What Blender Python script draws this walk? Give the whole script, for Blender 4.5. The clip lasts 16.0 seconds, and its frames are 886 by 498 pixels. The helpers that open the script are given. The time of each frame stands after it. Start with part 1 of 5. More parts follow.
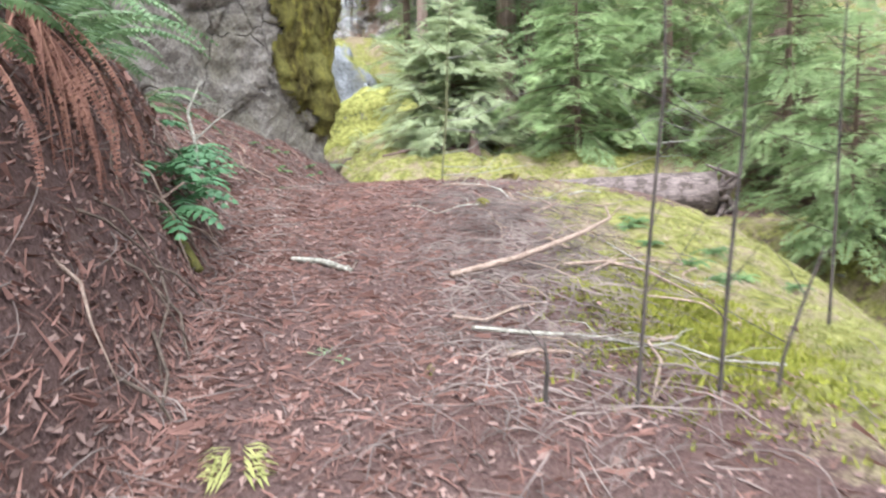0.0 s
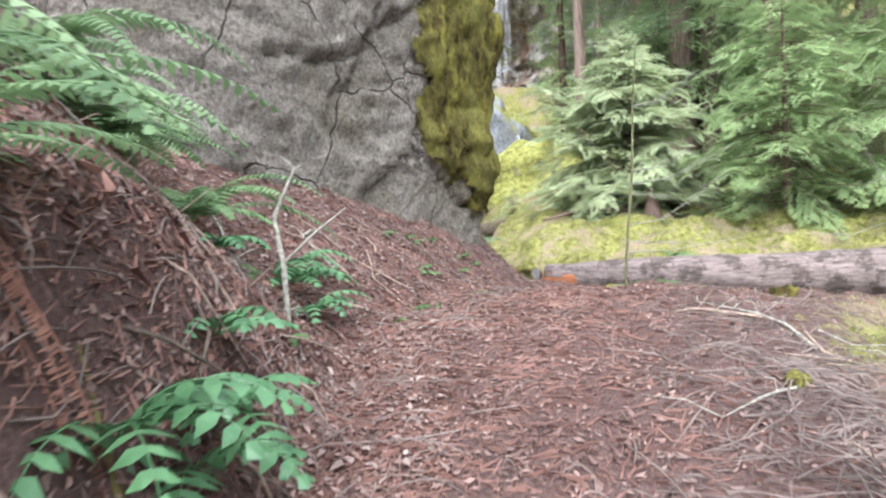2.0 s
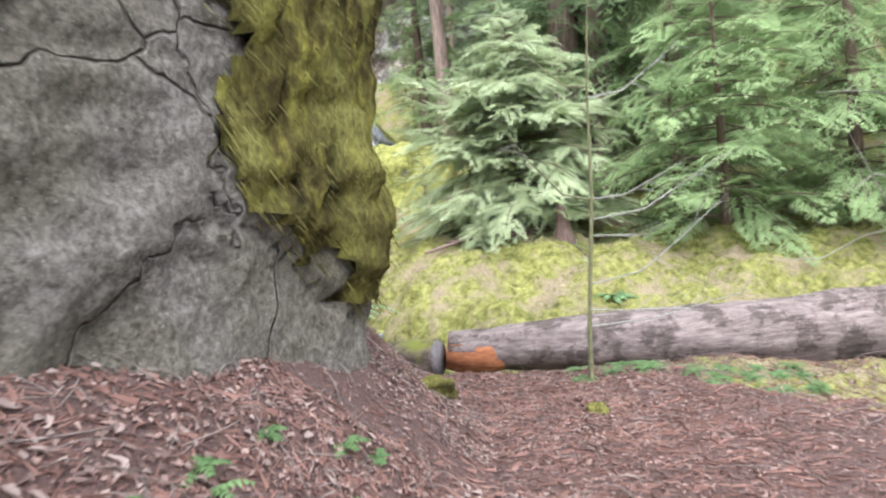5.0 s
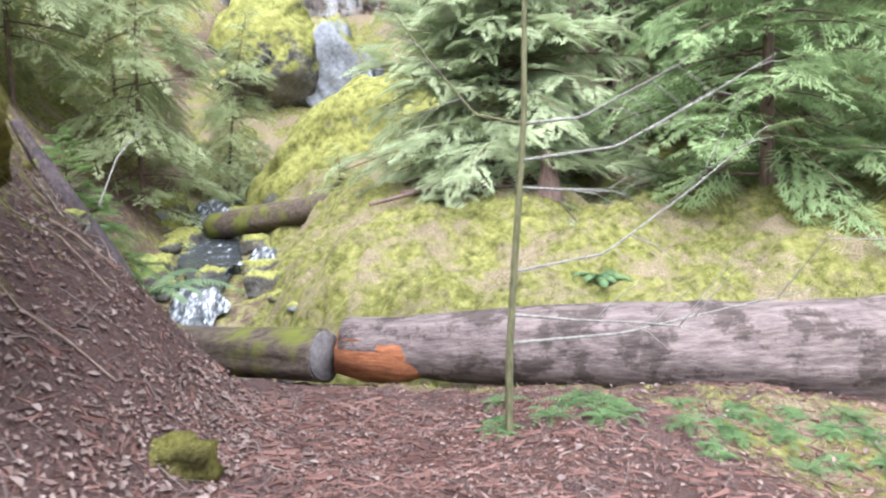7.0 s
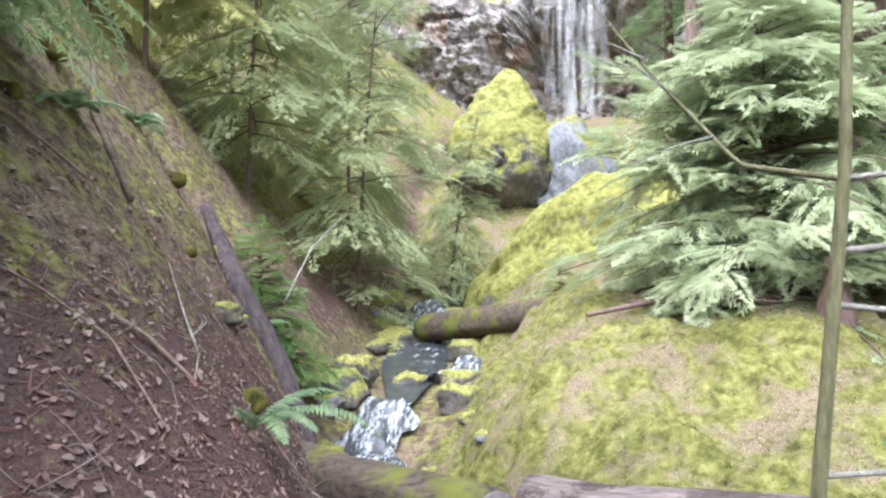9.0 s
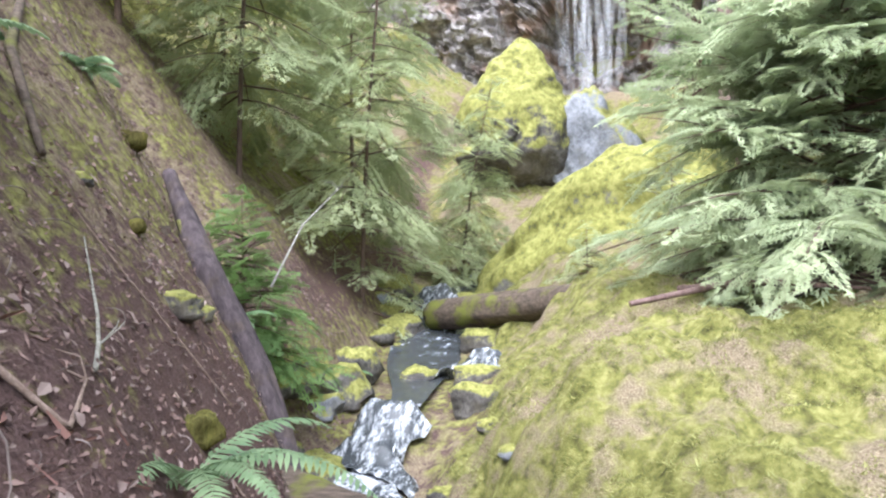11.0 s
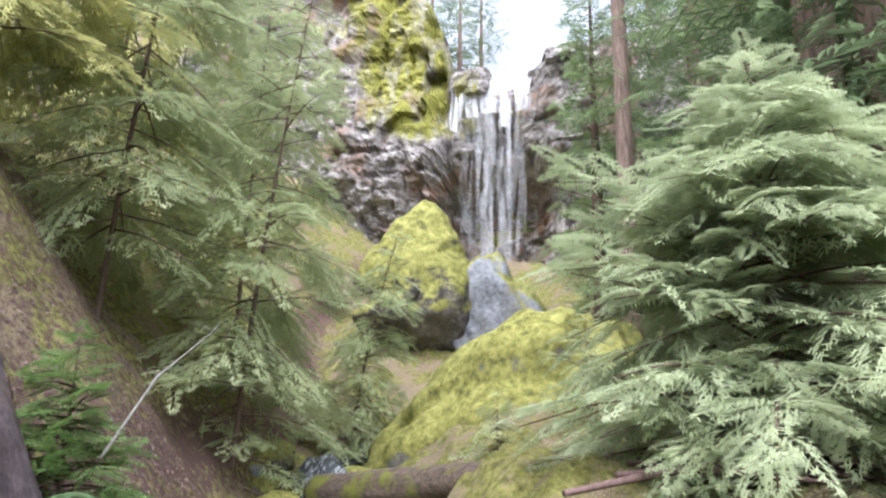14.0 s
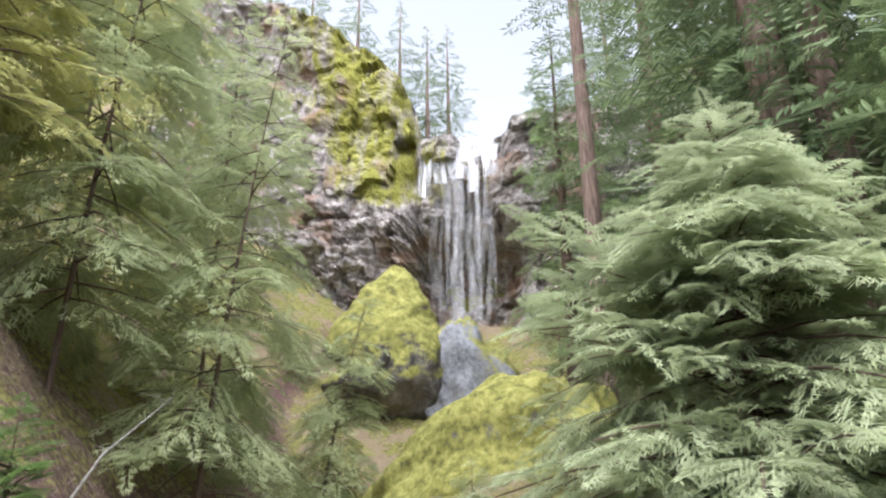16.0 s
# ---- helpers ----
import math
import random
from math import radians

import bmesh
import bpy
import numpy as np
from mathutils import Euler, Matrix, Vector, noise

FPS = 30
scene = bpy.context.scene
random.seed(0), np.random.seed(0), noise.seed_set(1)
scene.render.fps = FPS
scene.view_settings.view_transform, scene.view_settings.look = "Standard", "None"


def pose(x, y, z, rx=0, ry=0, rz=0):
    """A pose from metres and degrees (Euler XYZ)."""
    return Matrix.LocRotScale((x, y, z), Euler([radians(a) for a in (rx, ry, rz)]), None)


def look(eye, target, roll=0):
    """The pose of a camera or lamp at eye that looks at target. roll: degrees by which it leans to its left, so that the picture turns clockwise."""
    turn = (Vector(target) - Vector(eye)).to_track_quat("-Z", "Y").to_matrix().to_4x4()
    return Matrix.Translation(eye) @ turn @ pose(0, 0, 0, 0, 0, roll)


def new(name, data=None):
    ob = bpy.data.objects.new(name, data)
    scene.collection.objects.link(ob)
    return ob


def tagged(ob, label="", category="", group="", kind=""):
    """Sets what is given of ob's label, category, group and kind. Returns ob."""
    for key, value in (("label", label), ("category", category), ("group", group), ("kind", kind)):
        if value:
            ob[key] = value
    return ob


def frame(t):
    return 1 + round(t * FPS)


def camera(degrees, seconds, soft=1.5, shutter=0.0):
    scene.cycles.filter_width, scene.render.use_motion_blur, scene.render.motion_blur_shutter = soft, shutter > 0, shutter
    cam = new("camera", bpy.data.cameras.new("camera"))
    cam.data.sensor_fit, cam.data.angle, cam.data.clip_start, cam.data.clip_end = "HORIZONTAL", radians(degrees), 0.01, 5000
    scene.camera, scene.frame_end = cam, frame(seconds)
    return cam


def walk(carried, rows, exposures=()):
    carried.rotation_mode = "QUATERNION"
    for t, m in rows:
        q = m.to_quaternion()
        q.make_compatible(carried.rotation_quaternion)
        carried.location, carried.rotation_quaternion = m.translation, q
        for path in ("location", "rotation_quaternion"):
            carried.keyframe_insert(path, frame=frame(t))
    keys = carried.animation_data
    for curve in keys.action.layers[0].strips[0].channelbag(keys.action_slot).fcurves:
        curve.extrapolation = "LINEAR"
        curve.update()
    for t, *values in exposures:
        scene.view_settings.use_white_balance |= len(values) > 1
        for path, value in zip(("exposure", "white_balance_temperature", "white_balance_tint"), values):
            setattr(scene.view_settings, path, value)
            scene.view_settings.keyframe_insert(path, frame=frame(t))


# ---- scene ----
cam = camera(65.0, 16.0, soft=2.2, shutter=0.3)
PATH = [
    (0, (0.076, 0.302, 1.335), (0.047, 2.285, 1.075), -2.2),
    (0.5, (0.011, 0.865, 1.432), (-0.201, 2.842, 1.215), -1.2),
    (1, (-0.134, 1.458, 1.509), (-0.445, 3.425, 1.327), -2.7),
    (1.5, (-0.307, 2.23, 1.637), (-0.775, 4.163, 1.434), -5.6),
    (2, (-0.495, 2.95, 1.779), (-0.933, 4.899, 1.673), -3.2),
    (2.5, (-0.606, 3.59, 1.854), (-0.941, 5.55, 1.638), -4.7),
    (3, (-0.838, 4.258, 2.023), (-1.321, 6.19, 1.845), -4.4),
    (3.5, (-0.991, 4.857, 2.086), (-1.394, 6.806, 1.89), -3.1),
    (4, (-1.266, 5.677, 2.174), (-1.807, 7.6, 2.083), -8.1),
    (4.5, (-1.36, 6.319, 2.227), (-1.736, 8.28, 2.124), -5.8),
    (5, (-1.407, 7.257, 2.402), (-1.418, 9.252, 2.26), -6.0),
    (7.5, (-0.072, 10.597, 2.01), (-0.28, 12.566, 1.725), -0.8),
    (8, (-0.083, 11.066, 1.946), (-0.578, 12.993, 1.745), 1.6),
    (8.5, (-0.154, 11.54, 2.05), (-0.74, 13.451, 2.102), -2.5),
    (9, (-0.262, 11.838, 2.025), (-1.017, 13.689, 2.082), -1.3),
    (11.5, (-0.97, 13.281, 2.001), (-1.747, 15.124, 2.006), -1.4),
    (12, (-1.067, 13.531, 2.009), (-1.723, 15.415, 2.149), -1.4),
    (12.5, (-1.086, 13.821, 2.031), (-1.694, 15.7, 2.347), -0.2),
    (13, (-1.171, 13.831, 2.006), (-1.717, 15.72, 2.367), 2.2),
    (13.5, (-1.285, 14.012, 2.032), (-1.777, 15.902, 2.461), 1.6),
    (14, (-1.352, 14.1, 2.016), (-1.823, 15.985, 2.489), 0.9),
    (14.5, (-1.35, 14.194, 2.011), (-1.783, 16.067, 2.561), 0.1),
    (15, (-1.334, 14.22, 1.985), (-1.722, 16.088, 2.584), 0.1),
    (15.5, (-1.368, 14.297, 2.023), (-1.735, 16.156, 2.661), -0.3),
    (16, (-1.374, 14.304, 2.011), (-1.752, 16.156, 2.668), -0.8),
]
walk(cam, [(t, look(eye, target, roll)) for t, eye, target, roll in PATH], exposures=[(0, 1.27, 5900, 8), (0.7, 1.29, 5900, 8), (1.5, 1.42, 5900, 8), (2.5, 1.25, 5900, 8), (3.5, 1.26, 5900, 8), (4.0, 1.24, 5900, 8), (4.5, 1.38, 5900, 8), (5.2, 1.28, 5900, 8), (7.5, 1.4, 5750, 12), (11.5, 1.45, 5750, 13), (12.5, 1.33, 5750, 14), (16, 0.82, 6100, 14)])

# ---- world, sun, exposure ----
world = bpy.data.worlds.new("overcast_sky")
scene.world = world
world.use_nodes = True
wn, wl = world.node_tree.nodes, world.node_tree.links
sky = wn.new("ShaderNodeTexSky")
sky.sky_type = "NISHITA"
sky.sun_disc = False
sky.sun_elevation, sky.sun_rotation = radians(54), radians(214)
sky.air_density, sky.dust_density = 1.0, 4.0
wn["Background"].inputs[1].default_value = 0.15
pale = wn.new("ShaderNodeHueSaturation")
pale.inputs["Saturation"].default_value, pale.inputs["Value"].default_value = 0.3, 1.7
wl.new(sky.outputs[0], pale.inputs["Color"])
wl.new(pale.outputs[0], wn["Background"].inputs[0])
sun = new("sun", bpy.data.lights.new("sun", "SUN"))
sun.data.energy, sun.data.angle, sun.data.color = 2.8, radians(45), (1.0, 0.97, 0.94)
sun.matrix_world = look((0, 0, 0), (-0.4, 0.6, -1.0))


# ---- material helpers ----
def mat(name, rough=0.85, spec=0.3):
    m = bpy.data.materials.new(name)
    m.use_nodes = True
    b = m.node_tree.nodes["Principled BSDF"]
    b.inputs["Roughness"].default_value = rough
    b.inputs["Specular IOR Level"].default_value = spec
    return m, m.node_tree.nodes, m.node_tree.links, b


def noise_node(n, l, scale, detail=6, rough=0.6, coord=None, stretch=None):
    tex = n.new("ShaderNodeTexNoise")
    tex.inputs["Scale"].default_value = scale
    tex.inputs["Detail"].default_value = detail
    tex.inputs["Roughness"].default_value = rough
    if coord is None:
        coord = n.new("ShaderNodeNewGeometry").outputs["Position"]
    if stretch:
        mp = n.new("ShaderNodeMapping")
        mp.inputs["Scale"].default_value = stretch
        l.new(coord, mp.inputs[0])
        coord = mp.outputs[0]
    l.new(coord, tex.inputs["Vector"])
    return tex.outputs["Fac"]


def ramp(n, l, fac, stops):
    r = n.new("ShaderNodeValToRGB")
    els = r.color_ramp.elements
    while len(els) < len(stops):
        els.new(0.5)
    for e, (p, c) in zip(els, stops):
        e.position, e.color = p, (*c, 1)
    l.new(fac, r.inputs[0])
    return r.outputs[0]


def blend(n, l, fac, a, b, how="MIX"):
    m = n.new("ShaderNodeMix")
    m.data_type, m.blend_type = "RGBA", how
    for sock, v in ((m.inputs[0], fac), (m.inputs[6], a), (m.inputs[7], b)):
        if isinstance(v, (int, float)):
            sock.default_value = v
        elif isinstance(v, tuple):
            sock.default_value = (*v, 1)
        else:
            l.new(v, sock)
    return m.outputs[2]


def step(n, l, fac, lo, hi):
    m = n.new("ShaderNodeMapRange")
    m.inputs[1].default_value, m.inputs[2].default_value = lo, hi
    l.new(fac, m.inputs[0])
    return m.outputs[0]


def bump(n, l, b, height, strength=0.6, dist=0.02):
    k = n.new("ShaderNodeBump")
    k.inputs["Strength"].default_value, k.inputs["Distance"].default_value = strength, dist
    l.new(height, k.inputs["Height"])
    l.new(k.outputs[0], b.inputs["Normal"])


def leaf_mat(name, dark, light, translucent=0.35, rough=0.5, spec=0.35, scale=1.4, grain=0.3):
    m, n, l, b = mat(name, rough, spec)
    isl = n.new("ShaderNodeNewGeometry")
    big = noise_node(n, l, scale, 3)
    mix = n.new("ShaderNodeMath")
    mix.operation = "MULTIPLY_ADD"
    l.new(isl.outputs["Random Per Island"], mix.inputs[0])
    mix.inputs[1].default_value = grain
    l.new(step(n, l, big, 0.3, 0.75), mix.inputs[2])
    col = ramp(n, l, step(n, l, mix.outputs[0], 0.0, 1.1), [(0, dark), (1, light)])
    l.new(col, b.inputs["Base Color"])
    tr = n.new("ShaderNodeBsdfTranslucent")
    l.new(col, tr.inputs["Color"])
    ms = n.new("ShaderNodeMixShader")
    ms.inputs[0].default_value = translucent
    l.new(b.outputs[0], ms.inputs[1])
    l.new(tr.outputs[0], ms.inputs[2])
    l.new(ms.outputs[0], n["Material Output"].inputs[0])
    return m


# ---- mesh helpers ----
def mesh_object(name, verts, faces, material, parent=None, label="", smooth=True):
    me = bpy.data.meshes.new(name)
    me.from_pydata(np.asarray(verts, float).tolist(), [], faces if isinstance(faces, list) else faces.tolist())
    me.polygons.foreach_set("use_smooth", [smooth] * len(me.polygons))
    me.materials.append(material)
    ob = new(name, me)
    ob.parent = parent
    if label:
        ob["label"] = label
    return ob


def thing(name, label, category, group="", at=(0, 0, 0), kind=""):
    ob = new(name)
    ob.location = at
    ob.empty_display_size = 0.1
    return tagged(ob, label, category, group, kind)


def grid_faces(nu, nv, closed=False):
    u = np.arange(nu if closed else nu - 1)
    v = np.arange(nv - 1)
    a, b = np.meshgrid(u, v, indexing="ij")
    a2 = (a + 1) % nu
    return np.stack([a * nv + b, a2 * nv + b, a2 * nv + b + 1, a * nv + b + 1], -1).reshape(-1, 4)


def fbm(p, scale, octaves=4, seed=0.0):
    """Fractal noise at points p (n, 3)."""
    out = np.empty(len(p))
    for i, (x, y, z) in enumerate(p):
        out[i] = noise.fractal((x * scale + seed, y * scale - seed, z * scale + 2 * seed), 0.9, 2.0, octaves)
    return out


class Soup:
    """Gathers many small pieces into one mesh."""

    def __init__(self):
        self.v, self.f, self.n = [], [], 0

    def add(self, verts, faces):
        self.v.append(np.asarray(verts, float))
        self.f.extend((faces + self.n).tolist() if isinstance(faces, np.ndarray) else [[i + self.n for i in f] for f in faces])
        self.n += len(verts)

    def build(self, name, material, parent=None, label="", smooth=True):
        return mesh_object(name, np.concatenate(self.v), self.f, material, parent, label, smooth)


def tube(points, radii, sides=8, cap=True, wobble=0.0, rng=None):
    """A tapered tube along points."""
    pts = np.asarray(points, float)
    k = len(pts)
    tang = np.gradient(pts, axis=0)
    tang /= np.linalg.norm(tang, axis=1, keepdims=True) + 1e-9
    ref = np.array([0, 0, 1.0]) if abs(tang[0][2]) < 0.9 else np.array([1.0, 0, 0])
    a = np.cross(tang, ref)
    a /= np.linalg.norm(a, axis=1, keepdims=True) + 1e-9
    b = np.cross(tang, a)
    ang = np.linspace(0, 2 * np.pi, sides, endpoint=False)
    r = np.asarray(radii, float)[None, :, None] * np.ones((sides, k, 1))
    if wobble and rng is not None:
        r = r * (1 + wobble * rng.normal(size=(sides, k, 1)))
    v = pts[None] + r * (np.cos(ang)[:, None, None] * a[None] + np.sin(ang)[:, None, None] * b[None])
    faces = grid_faces(sides, k, True).tolist()
    if cap:
        faces.append([s * k for s in range(sides)][::-1])
        faces.append([s * k + k - 1 for s in range(sides)])
    return v.reshape(-1, 3), faces


# ---- terrain plan ----
TY = [-6, 0, 2.2, 3.6, 4.9, 7.2, 9.0, 10.6, 12.0, 13.3, 14.6, 16.0, 17.2, 19.2, 20.4, 23.0, 27.5, 31.0, 36.0, 45.0]
FOOT_X = [-0.3, -0.6, -0.9, -1.15, -1.5, -1.9, -1.65, -1.3, -1.2, -1.45, -1.75, -2.75, -3.4, -5.0, -5.1, -6.3, -7.9, -8.6, -11.0, -11.0]
FOOT_Z = [-0.5, 0.05, 0.36, 0.57, 0.76, 1.06, 1.06, 0.76, 0.66, 0.62, 0.55, 0.2, -0.1, -0.05, 0.3, 0.4, 1.1, 1.4, 4.4, 9.0]
EDGE_X = [0.8, 0.5, 0.2, -0.1, -0.4, -0.4, -0.1, 0.5, 0.5, 0.1, -0.3, -1.6, -2.4, -3.7, -3.4, -4.5, -5.9, -6.4, -3.0, -4.0]
EDGE_Z = [-0.5, 0.0, 0.3, 0.5, 0.68, 1.01, 1.03, 0.7, 0.6, 0.52, 0.42, 0.12, -0.1, -0.1, 0.3, 0.35, 1.0, 1.3, 4.2, 9.0]
FLOOR_Z = [-2.6, -2.3, -2.1, -1.9, -1.8, -1.5, -1.2, -0.7, -0.2, 0.05, 0.22, 0.15, 0.5, 1.2, 1.4, 1.6, 2.2, 3.0, 5.2, 9.0]
RISE_W = [5.4, 5.4, 5.4, 5.4, 5.4, 5.6, 5.6, 4.5, 3.5, 2.5, 2.0, 1.6, 1.6, 1.7, 1.7, 2.0, 2.5, 3.0, 4.0, 6.0]
SLOPE = [1.2, 1.2, 1.2, 1.1, 0.95, 0.63, 0.68, 0.75, 0.85, 0.9, 1.05, 1.4, 1.55, 1.5, 1.35, 1.2, 1.05, 1.0, 1.0, 0.9]
CREEK = [(-5.7, 46, 9.0), (-3.6, 38, 5.2), (-4.6, 34, 3.0), (-7.3, 31, 1.25), (-6.9, 27.5, 1.0), (-5.5, 23.2, 0.3), (-4.4, 20.3, 0.22),
         (-4.5, 19.2, -0.25), (-3.1, 17.5, -0.42), (-1.6, 16.6, -0.5), (0.8, 16.1, -0.55), (3.6, 15.9, -0.75), (5.9, 12.5, -1.1), (6.5, 7.0, -1.9), (8, 0, -2.6), (9, -12, -3.2)]


def creek_line(n=220):
    c = np.array(CREEK)
    s = np.r_[0, np.cumsum(np.linalg.norm(np.diff(c, axis=0), axis=1))]
    t = np.linspace(0, s[-1], n)
    line = np.stack([np.interp(t, s, c[:, i]) for i in range(3)], 1)
    k = np.ones(5) / 5
    for i in (0, 1):
        line[2:-2, i] = np.convolve(line[:, i], k, "same")[2:-2]
    return line


LINE = creek_line()


def smooth01(t):
    t = np.clip(t, 0, 1)
    return t * t * (3 - 2 * t)


def ground_parts(x, y):
    """Height of the plain terrain and how far each place lies from the creek."""
    at = lambda row: np.interp(y, TY, row)  # noqa: E731
    fx, fz, ex, ez = at(FOOT_X), at(FOOT_Z), at(EDGE_X), at(EDGE_Z)
    left = np.maximum(fx - x, 0)
    s = at(SLOPE)
    up = s * np.minimum(left, 5) + 0.75 * s * np.clip(left - 5, 0, 25) + 0.35 * np.maximum(left - 30, 0)
    up = up - 0.25 * s * np.exp(-left / 0.35) * np.minimum(left / 0.35, 1)
    up = up + 0.75 * smooth01(left / 0.55) * np.clip((6.8 - y) / 2, 0, 1)
    right = np.maximum(x - ex, 0)
    t = np.clip(right / at(RISE_W), 0, 1)
    fl = at(FLOOR_Z) + 0.0 * x
    near = np.clip((16.8 - y) / 1.5, 0, 1) * np.clip((y - 12) / 2, 0, 1)
    fl = fl - near * 0.07 * np.clip(x - 1, 0, 6)
    late = np.clip((y - 12) / 4, 0, 1)
    down = (fl - ez) * ((0.03 * t + 0.97 * t ** 2.8) * (1 - late) + (0.5 * t + 0.5 * smooth01(t)) * late)
    mid = np.clip((x - fx) / np.maximum(ex - fx, 0.1), 0, 1)
    z = fz + (ez - fz) * mid + up + down
    z = z + 0.42 * np.maximum(x - 9, 0) * np.clip((60 - x) / 30, 0.3, 1)
    # the rock step of the falls and the upland behind it
    notch = 18.0 + 0.9 * np.maximum(-8.5 - x, 0) + 0.35 * np.maximum(x + 3.5, 0)
    back = smooth01((y - 48.2) / 1.5)
    z = z * (1 - back) + np.maximum(z, notch + 0.12 * np.clip(y - 48, 0, 80)) * back
    d2 = np.full(x.shape, 1e9)
    cz = np.zeros(x.shape)
    for px, py, pz in LINE:
        d = (x - px) ** 2 + (y - py) ** 2
        cz = np.where(d < d2, pz, cz)
        d2 = np.minimum(d2, d)
    dist = np.sqrt(d2)
    bed = cz - 0.14 + 0.1 * np.clip(dist, 0, 2)
    narrow = np.where((y > 14.0) & (y < 17.4), 0.65, 0.0)
    w = smooth01((1.15 - narrow - dist) / (0.75 - 0.4 * narrow)) * (y < 45)
    z = z * (1 - w) + np.minimum(z, bed) * w
    return z, dist


def height(x, y):
    return float(ground_parts(np.array([float(x)]), np.array([float(y)]))[0][0])


def moss_mask(x, y):
    """1 where moss covers the soil: the bank below the trail and the flat beyond the log."""
    at = lambda row: np.interp(y, TY, row)  # noqa: E731
    d = x - at(EDGE_X)
    low = np.clip((d - 0.85) / 0.9, 0, 1) * np.clip((9.5 - y) / 2, 0, 1) * np.clip((5.6 - d) / 0.8, 0, 1)
    mid = np.clip((d - 0.9) / 0.8, 0, 1) * np.clip((y - 9) / 2, 0, 1) * np.clip((15.9 - y), 0, 1) * 0.62
    far = np.clip((y - 15.3) / 0.8, 0, 1) * np.clip((d + 0.1) / 0.5, 0, 1) * np.clip((34 - y) / 8, 0.35, 1) * np.clip((9 - x) / 5, 0.3, 1)
    hill = (0.5 + 0.35 * np.clip((y - 23) / 4, 0, 1)) * np.clip((at(FOOT_X) - x - 0.5) / 1.2, 0, 1) * np.clip((y - 11) / 3, 0, 1)
    upper = 0.7 * np.clip((y - 23) / 3, 0, 1) * np.clip(x - at(FOOT_X) + 0.8, 0, 1)
    return np.maximum.reduce([low, mid, far, hill, upper])


# ---- materials ----
def make_ground():
    m, n, l, b = mat("forest_soil", 0.95, 0.15)
    at = n.new("ShaderNodeAttribute")
    at.attribute_name = "moss"
    fine, mid, big = noise_node(n, l, 60, 5, 0.7), noise_node(n, l, 9, 6, 0.65), noise_node(n, l, 1.3, 4)
    soil = ramp(n, l, fine, [(0.25, (0.034, 0.022, 0.021)), (0.5, (0.105, 0.064, 0.06)), (0.62, (0.17, 0.115, 0.106)), (0.8, (0.3, 0.235, 0.21))])
    soil = blend(n, l, step(n, l, mid, 0.35, 0.7), soil, (0.125, 0.072, 0.062), "MIX")
    soil = blend(n, l, 0.4, soil, ramp(n, l, fine, [(0.3, (0.04, 0.026, 0.024)), (0.7, (0.2, 0.135, 0.12))]))
    moss = ramp(n, l, mid, [(0.3, (0.05, 0.052, 0.018)), (0.48, (0.165, 0.165, 0.045)), (0.68, (0.31, 0.3, 0.11))])
    litter = ramp(n, l, fine, [(0.35, (0.12, 0.085, 0.055)), (0.65, (0.36, 0.3, 0.2))])
    moss = blend(n, l, step(n, l, big, 0.5, 0.6), moss, litter)
    moss = blend(n, l, step(n, l, noise_node(n, l, 3.1, 5, 0.7), 0.52, 0.68), moss, litter)
    add = n.new("ShaderNodeMath")
    add.operation = "ADD"
    l.new(at.outputs["Fac"], add.inputs[0])
    l.new(step(n, l, mid, 0.2, 0.8), add.inputs[1])
    l.new(blend(n, l, step(n, l, add.outputs[0], 0.78, 1.1), soil, moss), b.inputs["Base Color"])
    bump(n, l, b, blend(n, l, 0.4, fine, mid), 1.0, 0.05)
    return m


def make_rock(name, a, bcol, c, moss_amount=0.0, scale=1.0, cracks=True):
    m, n, l, b = mat(name, 0.85, 0.3)
    big, mid, fine = noise_node(n, l, 1.6 * scale, 5), noise_node(n, l, 7 * scale, 8, 0.7), noise_node(n, l, 45 * scale, 4, 0.7)
    col = ramp(n, l, mid, [(0.3, a), (0.52, bcol), (0.75, c)])
    col = blend(n, l, step(n, l, fine, 0.55, 0.72), col, c)
    col = blend(n, l, step(n, l, big, 0.5, 0.7), col, blend(n, l, 0.5, col, (0.2, 0.17, 0.1)))
    if moss_amount:
        geo = n.new("ShaderNodeNewGeometry")
        sep = n.new("ShaderNodeSeparateXYZ")
        l.new(geo.outputs["Normal"], sep.inputs[0])
        add = n.new("ShaderNodeMath")
        add.operation = "MULTIPLY_ADD"
        l.new(sep.outputs[2], add.inputs[0])
        add.inputs[1].default_value = 0.45
        l.new(blend(n, l, 0.5, big, mid), add.inputs[2])
        mo = ramp(n, l, mid, [(0.3, (0.05, 0.05, 0.016)), (0.48, (0.2, 0.2, 0.05)), (0.68, (0.37, 0.36, 0.12))])
        col = blend(n, l, step(n, l, add.outputs[0], 0.75 - moss_amount, 0.85 - moss_amount), col, mo)
    l.new(col, b.inputs["Base Color"])
    bump(n, l, b, mid, 0.8, 0.05)
    return m


